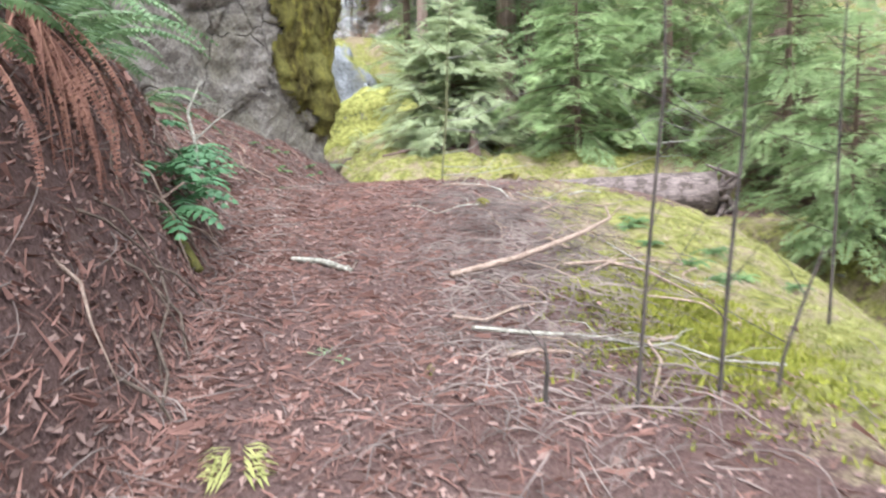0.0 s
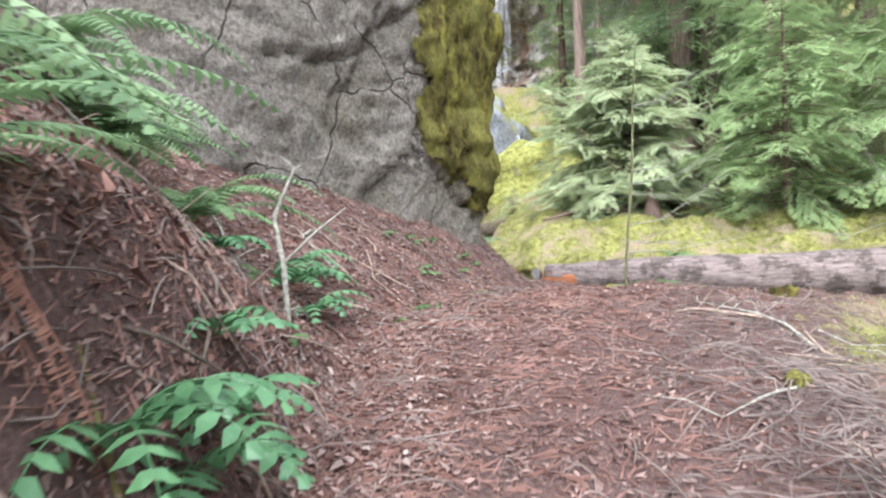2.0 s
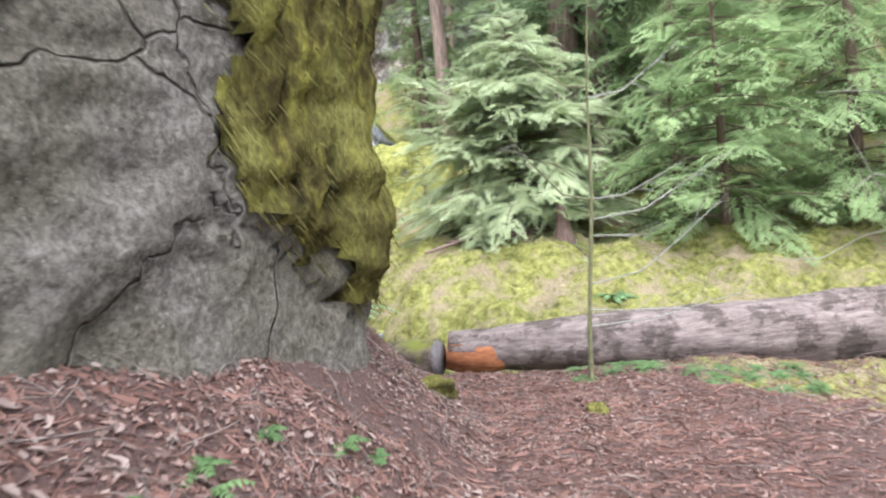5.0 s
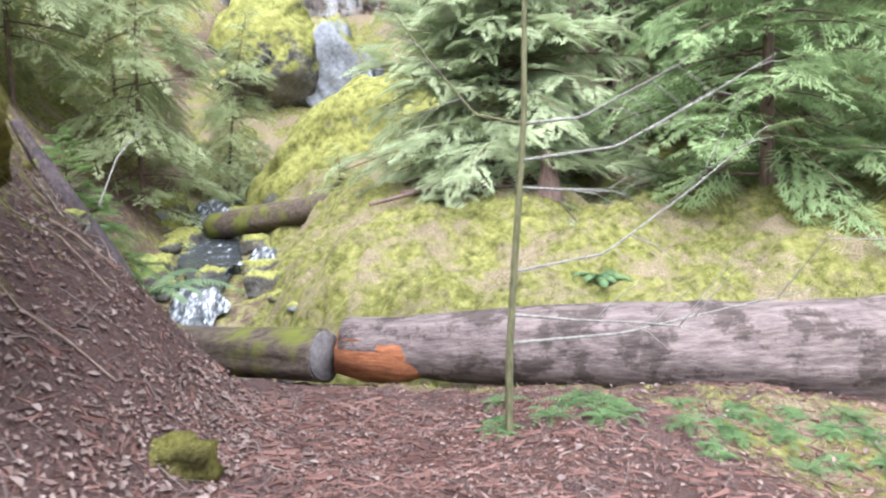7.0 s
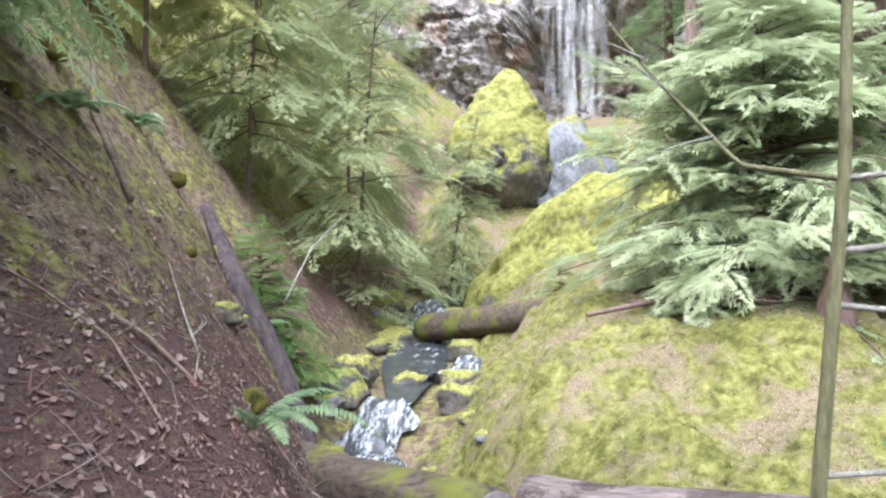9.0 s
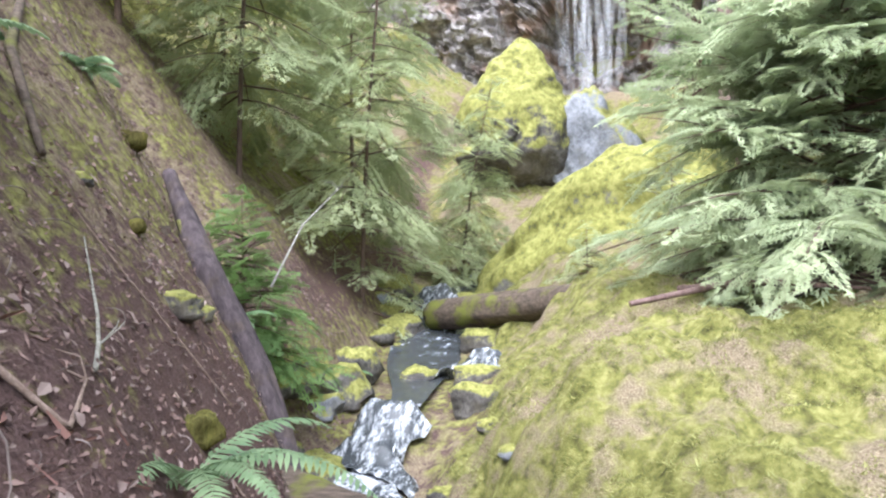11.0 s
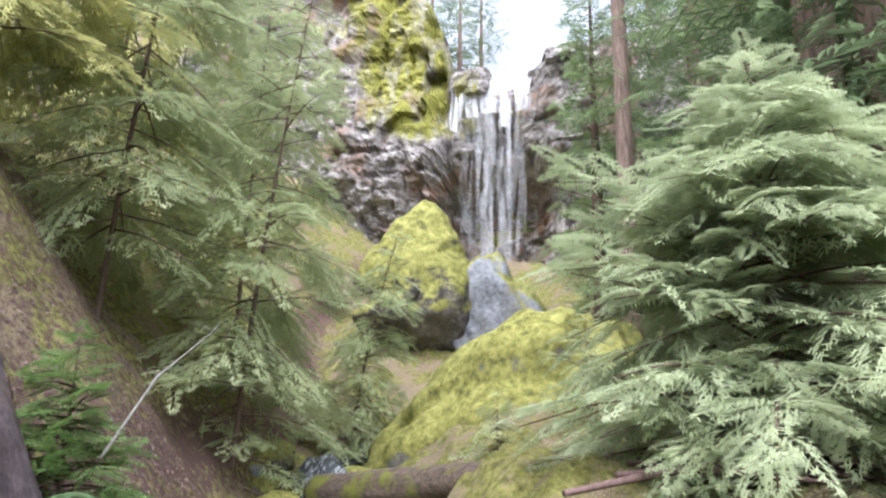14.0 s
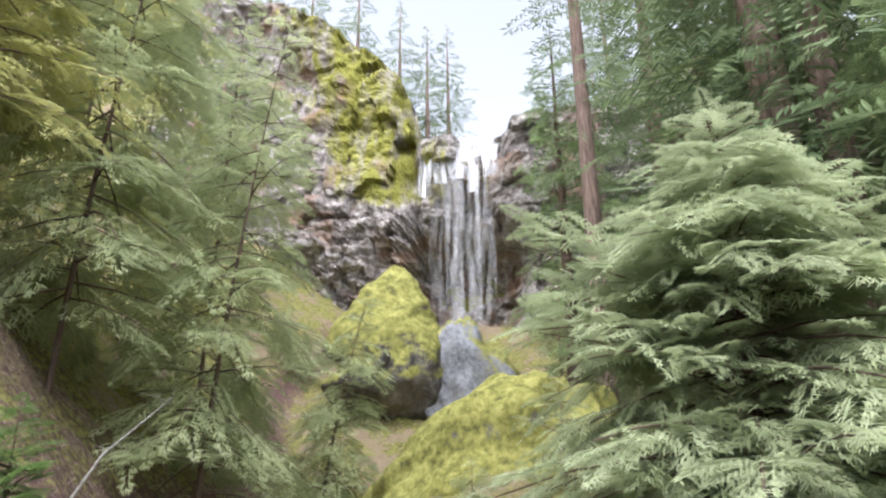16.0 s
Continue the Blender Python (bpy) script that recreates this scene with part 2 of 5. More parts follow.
def make_bark(name, dark, light, stretch=(14, 14, 2), moss=0.0, plates=False):
    m, n, l, b = mat(name, 0.9, 0.2)
    tc = n.new("ShaderNodeTexCoord").outputs["Object"]
    grain = noise_node(n, l, 1.5, 8, 0.7, tc, stretch)
    big = noise_node(n, l, 2.2, 4)
    col = ramp(n, l, grain, [(0.3, dark), (0.7, light)])
    if plates:
        col = blend(n, l, step(n, l, noise_node(n, l, 3.2, 7, 0.7), 0.5, 0.56), col, ramp(n, l, grain, [(0.3, (0.03, 0.024, 0.022)), (0.7, (0.12, 0.093, 0.085))]))
    if moss:
        col = blend(n, l, step(n, l, big, 0.62 - moss, 0.75 - moss), col, (0.14, 0.15, 0.03))
    l.new(col, b.inputs["Base Color"])
    bump(n, l, b, grain, 0.9, 0.03)
    return m


def plain(name, dark, light, scale=30, rough=0.85):
    m, n, l, b = mat(name, rough, 0.25)
    isl = n.new("ShaderNodeNewGeometry").outputs["Random Per Island"]
    l.new(blend(n, l, step(n, l, noise_node(n, l, scale, 4), 0.3, 0.7), ramp(n, l, isl, [(0, dark), (1, light)]), dark), b.inputs["Base Color"])
    return m


M_GROUND = make_ground()
def make_face():
    m, n, l, b = mat("cracked_grey_rock", 0.92, 0.2)
    big, mid, fine = noise_node(n, l, 0.55, 5, 0.6), noise_node(n, l, 3.4, 10, 0.72), noise_node(n, l, 26, 8, 0.78)
    speck = noise_node(n, l, 70, 4, 0.7)
    col = ramp(n, l, fine, [(0.34, (0.09, 0.078, 0.068)), (0.5, (0.235, 0.205, 0.178)), (0.64, (0.4, 0.36, 0.32))])
    col = blend(n, l, step(n, l, mid, 0.5, 0.68), col, ramp(n, l, fine, [(0.36, (0.15, 0.135, 0.12)), (0.6, (0.5, 0.46, 0.42))]))
    col = blend(n, l, step(n, l, big, 0.5, 0.62), col, ramp(n, l, fine, [(0.36, (0.075, 0.066, 0.05)), (0.62, (0.3, 0.265, 0.21))]))
    col = blend(n, l, step(n, l, speck, 0.6, 0.7), col, (0.52, 0.5, 0.46))
    vor = n.new("ShaderNodeTexVoronoi")
    vor.feature = "DISTANCE_TO_EDGE"
    vor.inputs["Scale"].default_value = 0.8
    warp = n.new("ShaderNodeVectorMath")
    warp.operation = "MULTIPLY_ADD"
    nz = n.new("ShaderNodeTexNoise")
    nz.inputs["Scale"].default_value, nz.inputs["Detail"].default_value = 1.8, 6
    geo = n.new("ShaderNodeNewGeometry")
    l.new(geo.outputs["Position"], nz.inputs["Vector"])
    l.new(nz.outputs["Color"], warp.inputs[0])
    warp.inputs[1].default_value = (0.32, 0.32, 0.32)
    l.new(geo.outputs["Position"], warp.inputs[2])
    l.new(warp.outputs[0], vor.inputs["Vector"])
    edge = step(n, l, vor.outputs["Distance"], 0.0, 0.011)
    gate = blend(n, l, step(n, l, noise_node(n, l, 1.3, 3), 0.56, 0.62), edge, (1, 1, 1))
    l.new(blend(n, l, gate, (0.06, 0.05, 0.042), col), b.inputs["Base Color"])
    chips = n.new("ShaderNodeTexVoronoi")
    chips.inputs["Scale"].default_value = 7.0
    l.new(warp.outputs[0], chips.inputs["Vector"])
    tall = blend(n, l, 0.4, blend(n, l, 0.55, mid, fine), chips.outputs["Distance"])
    bump(n, l, b, blend(n, l, 0.7, tall, gate, "MULTIPLY"), 1.0, 0.2)
    return m


M_FACE = make_face()
M_MOSSROCK = make_rock("mossy_rock", (0.06, 0.055, 0.05), (0.2, 0.19, 0.18), (0.34, 0.33, 0.33), 0.42, 0.8)
def make_mossmat():
    m, n, l, b = mat("hanging_moss", 1.0, 0.05)
    mid, fine, big = noise_node(n, l, 5, 7, 0.7, None, (1, 1, 0.5)), noise_node(n, l, 45, 4, 0.7, None, (1, 1, 0.4)), noise_node(n, l, 1.4, 4)
    col = ramp(n, l, mid, [(0.36, (0.014, 0.011, 0.006)), (0.5, (0.085, 0.07, 0.024)), (0.64, (0.24, 0.22, 0.05))])
    col = blend(n, l, step(n, l, big, 0.45, 0.65), col, ramp(n, l, fine, [(0.3, (0.05, 0.046, 0.016)), (0.7, (0.23, 0.215, 0.065))]))
    l.new(col, b.inputs["Base Color"])
    bump(n, l, b, blend(n, l, 0.5, mid, fine), 1.0, 0.06)
    return m


M_MOSSMAT = make_mossmat()
M_MOSSHAIR = leaf_mat("moss_strands", (0.035, 0.029, 0.012), (0.2, 0.18, 0.06), 0.2, 1.0, 0.05, 2.2)
M_BARK = make_bark("conifer_bark", (0.05, 0.035, 0.028), (0.2, 0.14, 0.11))
M_LOGBARK = make_bark("weathered_log", (0.06, 0.046, 0.043), (0.25, 0.2, 0.19), (3, 14, 14), 0.0, True)
M_ORANGE = make_bark("rotted_heartwood", (0.13, 0.045, 0.022), (0.4, 0.16, 0.075), (3, 16, 16))
M_LOGDARK = make_bark("dark_mossy_bark", (0.03, 0.024, 0.02), (0.17, 0.13, 0.1), (3, 14, 14), 0.1)
M_BARKDARK = make_bark("loose_bark", (0.05, 0.04, 0.032), (0.2, 0.15, 0.12), (3, 14, 14))
M_LOGGREY = make_bark("grey_violet_wood", (0.022, 0.018, 0.02), (0.12, 0.095, 0.1), (9, 9, 2.5), 0.0, True)
M_CUTEND = make_bark("weathered_cut", (0.06, 0.052, 0.052), (0.19, 0.17, 0.17), (6, 6, 6))
M_REDWOOD = make_bark("red_rotten_wood", (0.08, 0.052, 0.046), (0.25, 0.17, 0.155), (12, 12, 2))
M_TRUNK = make_bark("fir_trunk_bark", (0.1, 0.07, 0.06), (0.38, 0.28, 0.24), (9, 9, 1.2))
M_SAPBARK = make_bark("mossy_sapling_bark", (0.07, 0.07, 0.035), (0.23, 0.22, 0.12), (30, 30, 6))
M_PALETWIG = make_bark("pale_twig", (0.14, 0.13, 0.115), (0.38, 0.37, 0.33), (20, 20, 20))
M_SLOPE = leaf_mat("grey_green_needles", (0.24, 0.285, 0.15), (0.62, 0.675, 0.4), 0.55, 0.65, 0.2, 1.4, 0.15)
M_MOSSBOUGH = leaf_mat("moss_hung_needles", (0.28, 0.3, 0.13), (0.7, 0.68, 0.28), 0.55, 0.7, 0.2, 1.0, 0.2)
M_BRIGHT = leaf_mat("bright_fir_needles", (0.07, 0.13, 0.04), (0.24, 0.36, 0.12), 0.45)
M_WETROCK = make_rock("wet_blue_grey_rock", (0.1, 0.105, 0.12), (0.25, 0.26, 0.29), (0.42, 0.43, 0.47), 0.17)
M_WETROCK.node_tree.nodes["Principled BSDF"].inputs["Roughness"].default_value = 0.4


M_PEAK = make_rock("undercut_mossy_rock", (0.03, 0.026, 0.022), (0.11, 0.1, 0.09), (0.27, 0.26, 0.26), 0.33, 0.6)


def make_cliff():
    m, n, l, b = mat("mossy_cliff_rock", 0.85, 0.25)
    at = n.new("ShaderNodeAttribute")
    at.attribute_name = "moss"
    mid, big, fine = noise_node(n, l, 2.2, 8, 0.7), noise_node(n, l, 0.45, 5), noise_node(n, l, 9, 5, 0.7)
    rock = ramp(n, l, blend(n, l, 0.45, mid, noise_node(n, l, 5.5, 9, 0.8)), [(0.34, (0.07, 0.06, 0.058)), (0.48, (0.28, 0.255, 0.245)), (0.62, (0.62, 0.59, 0.57))])
    rock = blend(n, l, step(n, l, big, 0.5, 0.65), rock, (0.28, 0.19, 0.14))
    moss = ramp(n, l, fine, [(0.3, (0.14, 0.14, 0.03)), (0.55, (0.33, 0.33, 0.07)), (0.75, (0.46, 0.45, 0.14))])
    add = n.new("ShaderNodeMath")
    add.operation = "MULTIPLY_ADD"
    l.new(at.outputs["Fac"], add.inputs[0])
    add.inputs[1].default_value = 0.75
    l.new(noise_node(n, l, 0.9, 6, 0.65, None, (1.5, 1, 0.5)), add.inputs[2])
    l.new(blend(n, l, step(n, l, add.outputs[0], 0.93, 1.12), rock, moss), b.inputs["Base Color"])
    bump(n, l, b, blend(n, l, 0.5, mid, fine), 1.0, 0.3)
    return m


def make_fall(name, lo, hi):
    m, n, l, b = mat(name, 0.4, 0.3)
    b.inputs["Base Color"].default_value = (0.85, 0.87, 0.92, 1)
    tr = n.new("ShaderNodeBsdfTransparent")
    streak = noise_node(n, l, 1.0, 6, 0.7, None, (4.5, 2, 0.3))
    ms = n.new("ShaderNodeMixShader")
    l.new(step(n, l, streak, lo, hi), ms.inputs[0])
    l.new(tr.outputs[0], ms.inputs[1])
    l.new(b.outputs[0], ms.inputs[2])
    l.new(ms.outputs[0], n["Material Output"].inputs[0])
    return m


def make_water(name, foamy):
    m, n, l, b = mat(name, 0.08, 0.5)
    streak, fine = noise_node(n, l, 4.5, 6, 0.75, None, (2.2, 0.8, 0.8) if foamy else None), noise_node(n, l, 18, 5, 0.7)
    add = n.new("ShaderNodeMath")
    add.operation = "ADD"
    l.new(streak, add.inputs[0])
    if foamy:
        add.inputs[1].default_value = 0.12
    else:
        at = n.new("ShaderNodeAttribute")
        at.attribute_name = "foam"
        k = n.new("ShaderNodeMath")
        k.operation = "MULTIPLY"
        l.new(at.outputs["Fac"], k.inputs[0])
        k.inputs[1].default_value = 0.32
        l.new(k.outputs[0], add.inputs[1])
    fac = step(n, l, add.outputs[0], 0.6, 0.8)
    l.new(blend(n, l, fac, (0.045, 0.05, 0.055), (0.62, 0.65, 0.7)), b.inputs["Base Color"])
    l.new(step(n, l, fac, -0.1, 1.6), b.inputs["Roughness"])
    bump(n, l, b, fine, 0.5, 0.03)
    return m


M_CLIFF = make_cliff()
M_FALL, M_VEIL = make_fall("spilling_water", 0.34, 0.72), make_fall("falling_water", 0.41, 1.45)
M_WATER, M_FOAM = make_water("creek_water", False), make_water("foaming_water", True)
M_BANKROCK = make_rock("bank_rock", (0.035, 0.032, 0.03), (0.12, 0.11, 0.1), (0.24, 0.225, 0.21), 0.16, 2.0)
M_FERN = leaf_mat("sword_fern", (0.035, 0.08, 0.03), (0.2, 0.3, 0.14), 0.35, 0.5, 0.3, 5)
M_FERNPALE = leaf_mat("pale_fern", (0.07, 0.13, 0.06), (0.28, 0.38, 0.2), 0.35, 0.5, 0.3, 5)
M_DEADFERN = leaf_mat("dead_fern", (0.08, 0.032, 0.025), (0.36, 0.19, 0.14), 0.2, 0.8, 0.2, 6)
M_GRAPE = leaf_mat("glossy_leaflet", (0.03, 0.085, 0.035), (0.14, 0.28, 0.13), 0.25, 0.35, 0.45, 6)
M_LITTER = leaf_mat("leaf_litter", (0.05, 0.03, 0.027), (0.33, 0.225, 0.195), 0.1, 0.85, 0.2, 4)
M_NEEDLE = leaf_mat("needle_litter", (0.08, 0.04, 0.032), (0.25, 0.14, 0.115), 0.0, 0.9, 0.2, 3)
M_TWIG = leaf_mat("dry_twigs", (0.05, 0.038, 0.034), (0.26, 0.21, 0.19), 0.0, 0.9, 0.2, 3)
M_TUFT = leaf_mat("moss_tufts", (0.1, 0.11, 0.03), (0.4, 0.4, 0.16), 0.3, 0.9, 0.1, 2.5)
M_HERB = leaf_mat("small_herbs", (0.045, 0.09, 0.03), (0.16, 0.25, 0.1), 0.35, 0.7, 0.3, 4)
M_STICK = make_bark("fallen_branch", (0.16, 0.11, 0.085), (0.42, 0.32, 0.26), (20, 20, 20))
M_DARKSTEM = make_bark("dark_thin_bark", (0.03, 0.026, 0.024), (0.12, 0.1, 0.09), (25, 25, 6))
M_MOSSHAIRY = make_bark("moss_covered_root", (0.06, 0.055, 0.02), (0.22, 0.2, 0.06), (12, 12, 5))
M_CUSHION = plain("bright_moss", (0.13, 0.14, 0.02), (0.3, 0.3, 0.05), 45, 1.0)
M_LICHEN = make_bark("lichen_branch", (0.12, 0.11, 0.09), (0.5, 0.48, 0.41), (18, 18, 18))
M_PALELEAF = leaf_mat("pale_dead_leaf", (0.08, 0.048, 0.042), (0.36, 0.28, 0.25), 0.2, 0.8, 0.2, 5)
M_HEMLOCK = leaf_mat("hemlock_needles", (0.24, 0.29, 0.165), (0.61, 0.67, 0.44), 0.5, 0.65, 0.2, 1.4, 0.12)
M_CEDAR = leaf_mat("dark_conifer_needles", (0.14, 0.21, 0.09), (0.45, 0.56, 0.29), 0.5, 0.65, 0.2, 1.4, 0.15)
M_FAR = leaf_mat("far_conifer_needles", (0.07, 0.11, 0.06), (0.3, 0.38, 0.2), 0.5, scale=0.5)


# ---- ground ----
def build_ground():
    xs = np.r_[-300, -180, -110, np.arange(-70, -20, 4), np.arange(-20, -8, 0.6), np.arange(-8, 7.5, 0.075), np.arange(7.5, 20, 0.7), np.arange(20, 70, 4), 110, 180, 300]
    ys = np.r_[-200, -90, -40, np.arange(-20, -2, 1.5), np.arange(-2, 20.5, 0.075), np.arange(20.5, 48, 0.35), np.arange(48, 80, 2), 100, 160, 300]
    gx, gy = np.meshgrid(xs, ys, indexing="ij")
    x, y = gx.ravel(), gy.ravel()
    z, dist = ground_parts(x, y)
    moss = moss_mask(x, y)
    moss = np.maximum(moss, 0.5 * np.clip((1.9 - dist) / 0.8, 0, 1) * (y > 17))
    near = (np.abs(x) < 22) & (y > -6) & (y < 50)
    p = np.stack([x, y, 0 * x], 1)
    rough = np.zeros(len(x))
    rough[near] = fbm(p[near], 0.9, 5) * 0.10 + fbm(p[near], 4.5, 3, 3.1) * 0.028
    hummock = 0.22 - np.abs(fbm(p[near] * np.array([0.7, 1.3, 1]), 0.85, 4, 8.0))
    rough[near] += hummock * 0.11 * moss[near] * smooth01((y[near] - 15.6) / 1.5)
    onpath = smooth01((np.interp(y, TY, EDGE_X) - x) / 0.3) * smooth01((x - np.interp(y, TY, FOOT_X)) / 0.2) * (y < 14)
    z = z + rough * (1 - 0.65 * onpath) * np.clip(dist, 0.2, 1) * (1 + 1.6 * moss * (y > 15))
    ob = mesh_object("ground", np.stack([x, y, z], 1), grid_faces(len(xs), len(ys)), M_GROUND)
    attr = ob.data.attributes.new("moss", "FLOAT", "POINT")
    attr.data.foreach_set("value", moss.astype(np.float32))
    return tagged(ob, "reddish-brown forest soil with litter and yellow-green moss", "ground", kind="structure")


GROUND = build_ground()


# ---- near boulder ----
def sphere_points(nu, nv):
    a = np.linspace(0, 2 * np.pi, nu, endpoint=False)
    e = np.linspace(-np.pi / 2, np.pi / 2, nv)
    aa, ee = np.meshgrid(a, e, indexing="ij")
    return np.stack([np.cos(aa) * np.cos(ee), np.sin(aa) * np.cos(ee), np.sin(ee)], -1).reshape(-1, 3)


def build_boulder():
    t = thing("boulder", "huge grey rock with a cracked bare face and mossy overhanging end", "boulder", at=(-4.72, 11.1, 3.1))
    t.rotation_euler = (0, 0, radians(-21))
    p = sphere_points(300, 170)
    q = p / (np.sum(np.abs(p) ** 7, axis=1) ** (1 / 7))[:, None]
    v = q * (1 + 0.05 * fbm(p + 4.1, 1.3, 4))[:, None] * np.array([2.3, 2.62, 2.7])
    v[:, 0] += 0.04 * v[:, 2] * (v[:, 0] > 0)
    v[:, 1] += 0.16 * v[:, 2] * np.clip(v[:, 1] / 2, 0, 1)
    v += p * (0.04 * fbm(v, 0.7, 2, 2.0) + 0.03 * fbm(v, 6.0, 6, 5.0) - 0.1 * np.abs(fbm(v * np.array([1, 0.8, 1.5]), 1.5, 5, 8.0)))[:, None]
    # long cracks across the face
    for k, (y0, z0, dy, dz) in enumerate(((-1.9, 0.1, 1.0, 0.25), (-0.6, 0.45, 0.9, 0.45), (0.3, -0.6, 1.0, -0.5), (-1.0, -0.5, 0.5, 0.9))):
        n = np.hypot(dy, dz)
        along = ((v[:, 1] - y0) * dy + (v[:, 2] - z0) * dz) / n
        off = ((v[:, 1] - y0) * dz - (v[:, 2] - z0) * dy) / n + 0.16 * fbm(v, 1.6, 4, 9.0 + k)
        cut = np.exp(-(off / 0.03) ** 2) * (along > 0) * (along < 1.7) * (v[:, 0] > 0.8)
        v[:, 0] -= 0.09 * cut + 0.05 * (off > 0) * np.exp(-np.abs(off) / 0.25) * (along > 0) * (along < 1.7) * (v[:, 0] > 0.8)
    faces = grid_faces(300, 170, True)
    mesh_object("rock_face", v, faces, M_FACE, t)
    # moss mat over the far end and the top
    patch = v[:, 1] - 0.4 + 0.45 * fbm(v, 1.3, 6, 7.0)
    lowcut = v[:, 2] + np.minimum(0.3 + 1.0 * (v[:, 1] - 0.5), 1.25) + 0.45 * fbm(v * np.array([1, 1, 0.4]), 2.6, 6, 3.0)
    keep = (patch > 0) & (lowcut > 0) | (v[:, 2] + 0.5 * fbm(v, 1.2, 3) > 2.2)
    near_edge = np.maximum(np.clip(np.minimum(patch, lowcut) / 0.3, 0.12, 1), np.clip((v[:, 2] - 2.3) / 0.3, 0, 1))
    w = v + p * near_edge[:, None] * (0.03 + 0.22 * np.abs(fbm(v * np.array([1, 1, 0.4]), 1.8, 3, 1.0)) + 0.09 * np.abs(fbm(v * np.array([1, 1, 0.5]), 6.0, 4, 6.0)) + 0.02 * fbm(v, 14, 2))[:, None]
    mesh_object("moss_mat", w, [f for f in faces.tolist() if all(keep[i] for i in f)], M_MOSSMAT, t, "hanging olive and yellow-green moss")
    rng = np.random.default_rng(77)
    idx = np.flatnonzero(keep)
    hair = Soup()
    rim = np.flatnonzero(keep & (near_edge < 0.6))
    for k, i in enumerate(np.r_[rng.choice(idx, 26000), rng.choice(rim, 4000)]):
        a = rng.random() * 6.28
        base = w[i] + rng.normal(size=3) * (0.03 if k < 26000 else 0.05)
        ln = 0.03 + (0.09 if k < 26000 else 0.13) * rng.random() ** 1.5
        side = np.array([np.cos(a), np.sin(a), 0]) * 0.004
        out = p[i] * ln * 0.7 + np.array([0, 0, -ln])
        hair.add(np.array([base - side, base + side, base + out]), np.array([[0, 1, 2]]))
    tagged(hair.build("moss_fringe", M_MOSSHAIR, t, "fine hanging moss strands", False), kind="stuff")
    return t


build_boulder()


# ---- conifers ----
def bough(rng, length, width, fine=1.0, droop=0.35):
    """One flat spray: a drooping twig with side twigs of narrow leafy strips. x runs outwards."""
    vs, fs = [], []
    n = max(6, int(13 * length * fine))
    pos = 0
    for i in range(n):
        s = 0.12 + 0.88 * (i + 0.5) / n
        bx, bz = s * length, -droop * length * s * s
        side_len = width * (1 - s) ** 0.75 * (0.75 + 0.5 * rng.random()) + 0.07
        for side in (-1, 1):
            ang = side * radians(52 + 12 * rng.random())
            m = max(2, int(side_len / 0.05 * fine))
            ca, sa = np.cos(ang), np.sin(ang)
            for j in range(m):
                u = (j + 0.6) / m * side_len
                jx, jy = bx + u * ca, u * sa
                jz = bz - 0.25 * u * u / max(width, 0.1) - 0.08 * u
                ll = (0.11 + 0.04 * rng.random()) * (1.15 - 0.5 * j / m) / fine ** 0.7
                w = 0.0095 / fine ** 0.8
                for s2 in (-1, 1):
                    a2 = ang + s2 * radians(30 + 10 * rng.random())
                    c2, d2 = np.cos(a2) * ll, np.sin(a2) * ll
                    px, py = -np.sin(a2) * w, np.cos(a2) * w
                    tip = -0.012 * rng.random() - 0.02
                    vs += [(jx, jy, jz), (jx + c2 * 0.55 + px, jy + d2 * 0.55 + py, jz + 0.004), (jx + c2, jy + d2, jz + tip), (jx + c2 * 0.55 - px, jy + d2 * 0.55 - py, jz + 0.002)]
                    fs.append((pos, pos + 1, pos + 2, pos + 3))
                    pos += 4
    return np.array(vs), np.array(fs)


def spray(rng, fine):
    """One flat leafy spray of length 1 along x: paired side twigs, each a narrow blade with toothed edges."""
    vs, fs = [], []
    n = int(9 * fine)

    def blade(x, y, z, a, ll, w, fall):
        k = len(vs)
        c, d = np.cos(a), np.sin(a)
        vs.extend([(x, y, z), (x + c * ll * 0.45 - d * w, y + d * ll * 0.45 + c * w, z - 0.35 * fall), (x + c * ll, y + d * ll, z - fall), (x + c * ll * 0.45 + d * w, y + d * ll * 0.45 - c * w, z - 0.35 * fall)])
        fs.append((k, k + 1, k + 2, k + 3))

    for i in range(n):
        s = 0.1 + 0.88 * (i + 0.5) / n
        bz = -0.24 * s * s
        side_len = (0.36 * (1 - s) ** 0.75 + 0.07) * (0.7 + 0.6 * rng.random())
        for side in (-1, 1):
            ang = side * radians(44 + 18 * rng.random())
            ca, sa = np.cos(ang), np.sin(ang)
            blade(s, 0, bz, ang, side_len, 0.018, 0.08 * side_len + 0.5 * side_len ** 2)
            for u in (0.3, 0.58)[: 2 if side_len * fine > 0.16 else 1]:
                for s2 in (-1, 1):
                    blade(s + u * side_len * ca, u * side_len * sa, bz - 0.3 * (u * side_len) ** 2 - 0.02 * u, ang + s2 * radians(36 + 12 * rng.random()), side_len * (0.75 - 0.6 * u) + 0.03, 0.0135, 0.03 + 0.03 * rng.random())
    blade(0.86, 0, -0.18, 0.0, 0.2, 0.02, 0.07)
    return np.array(vs), np.array(fs)


BOUGHS = {}
DETAIL = {"near": 1.0, "mid": 0.78}


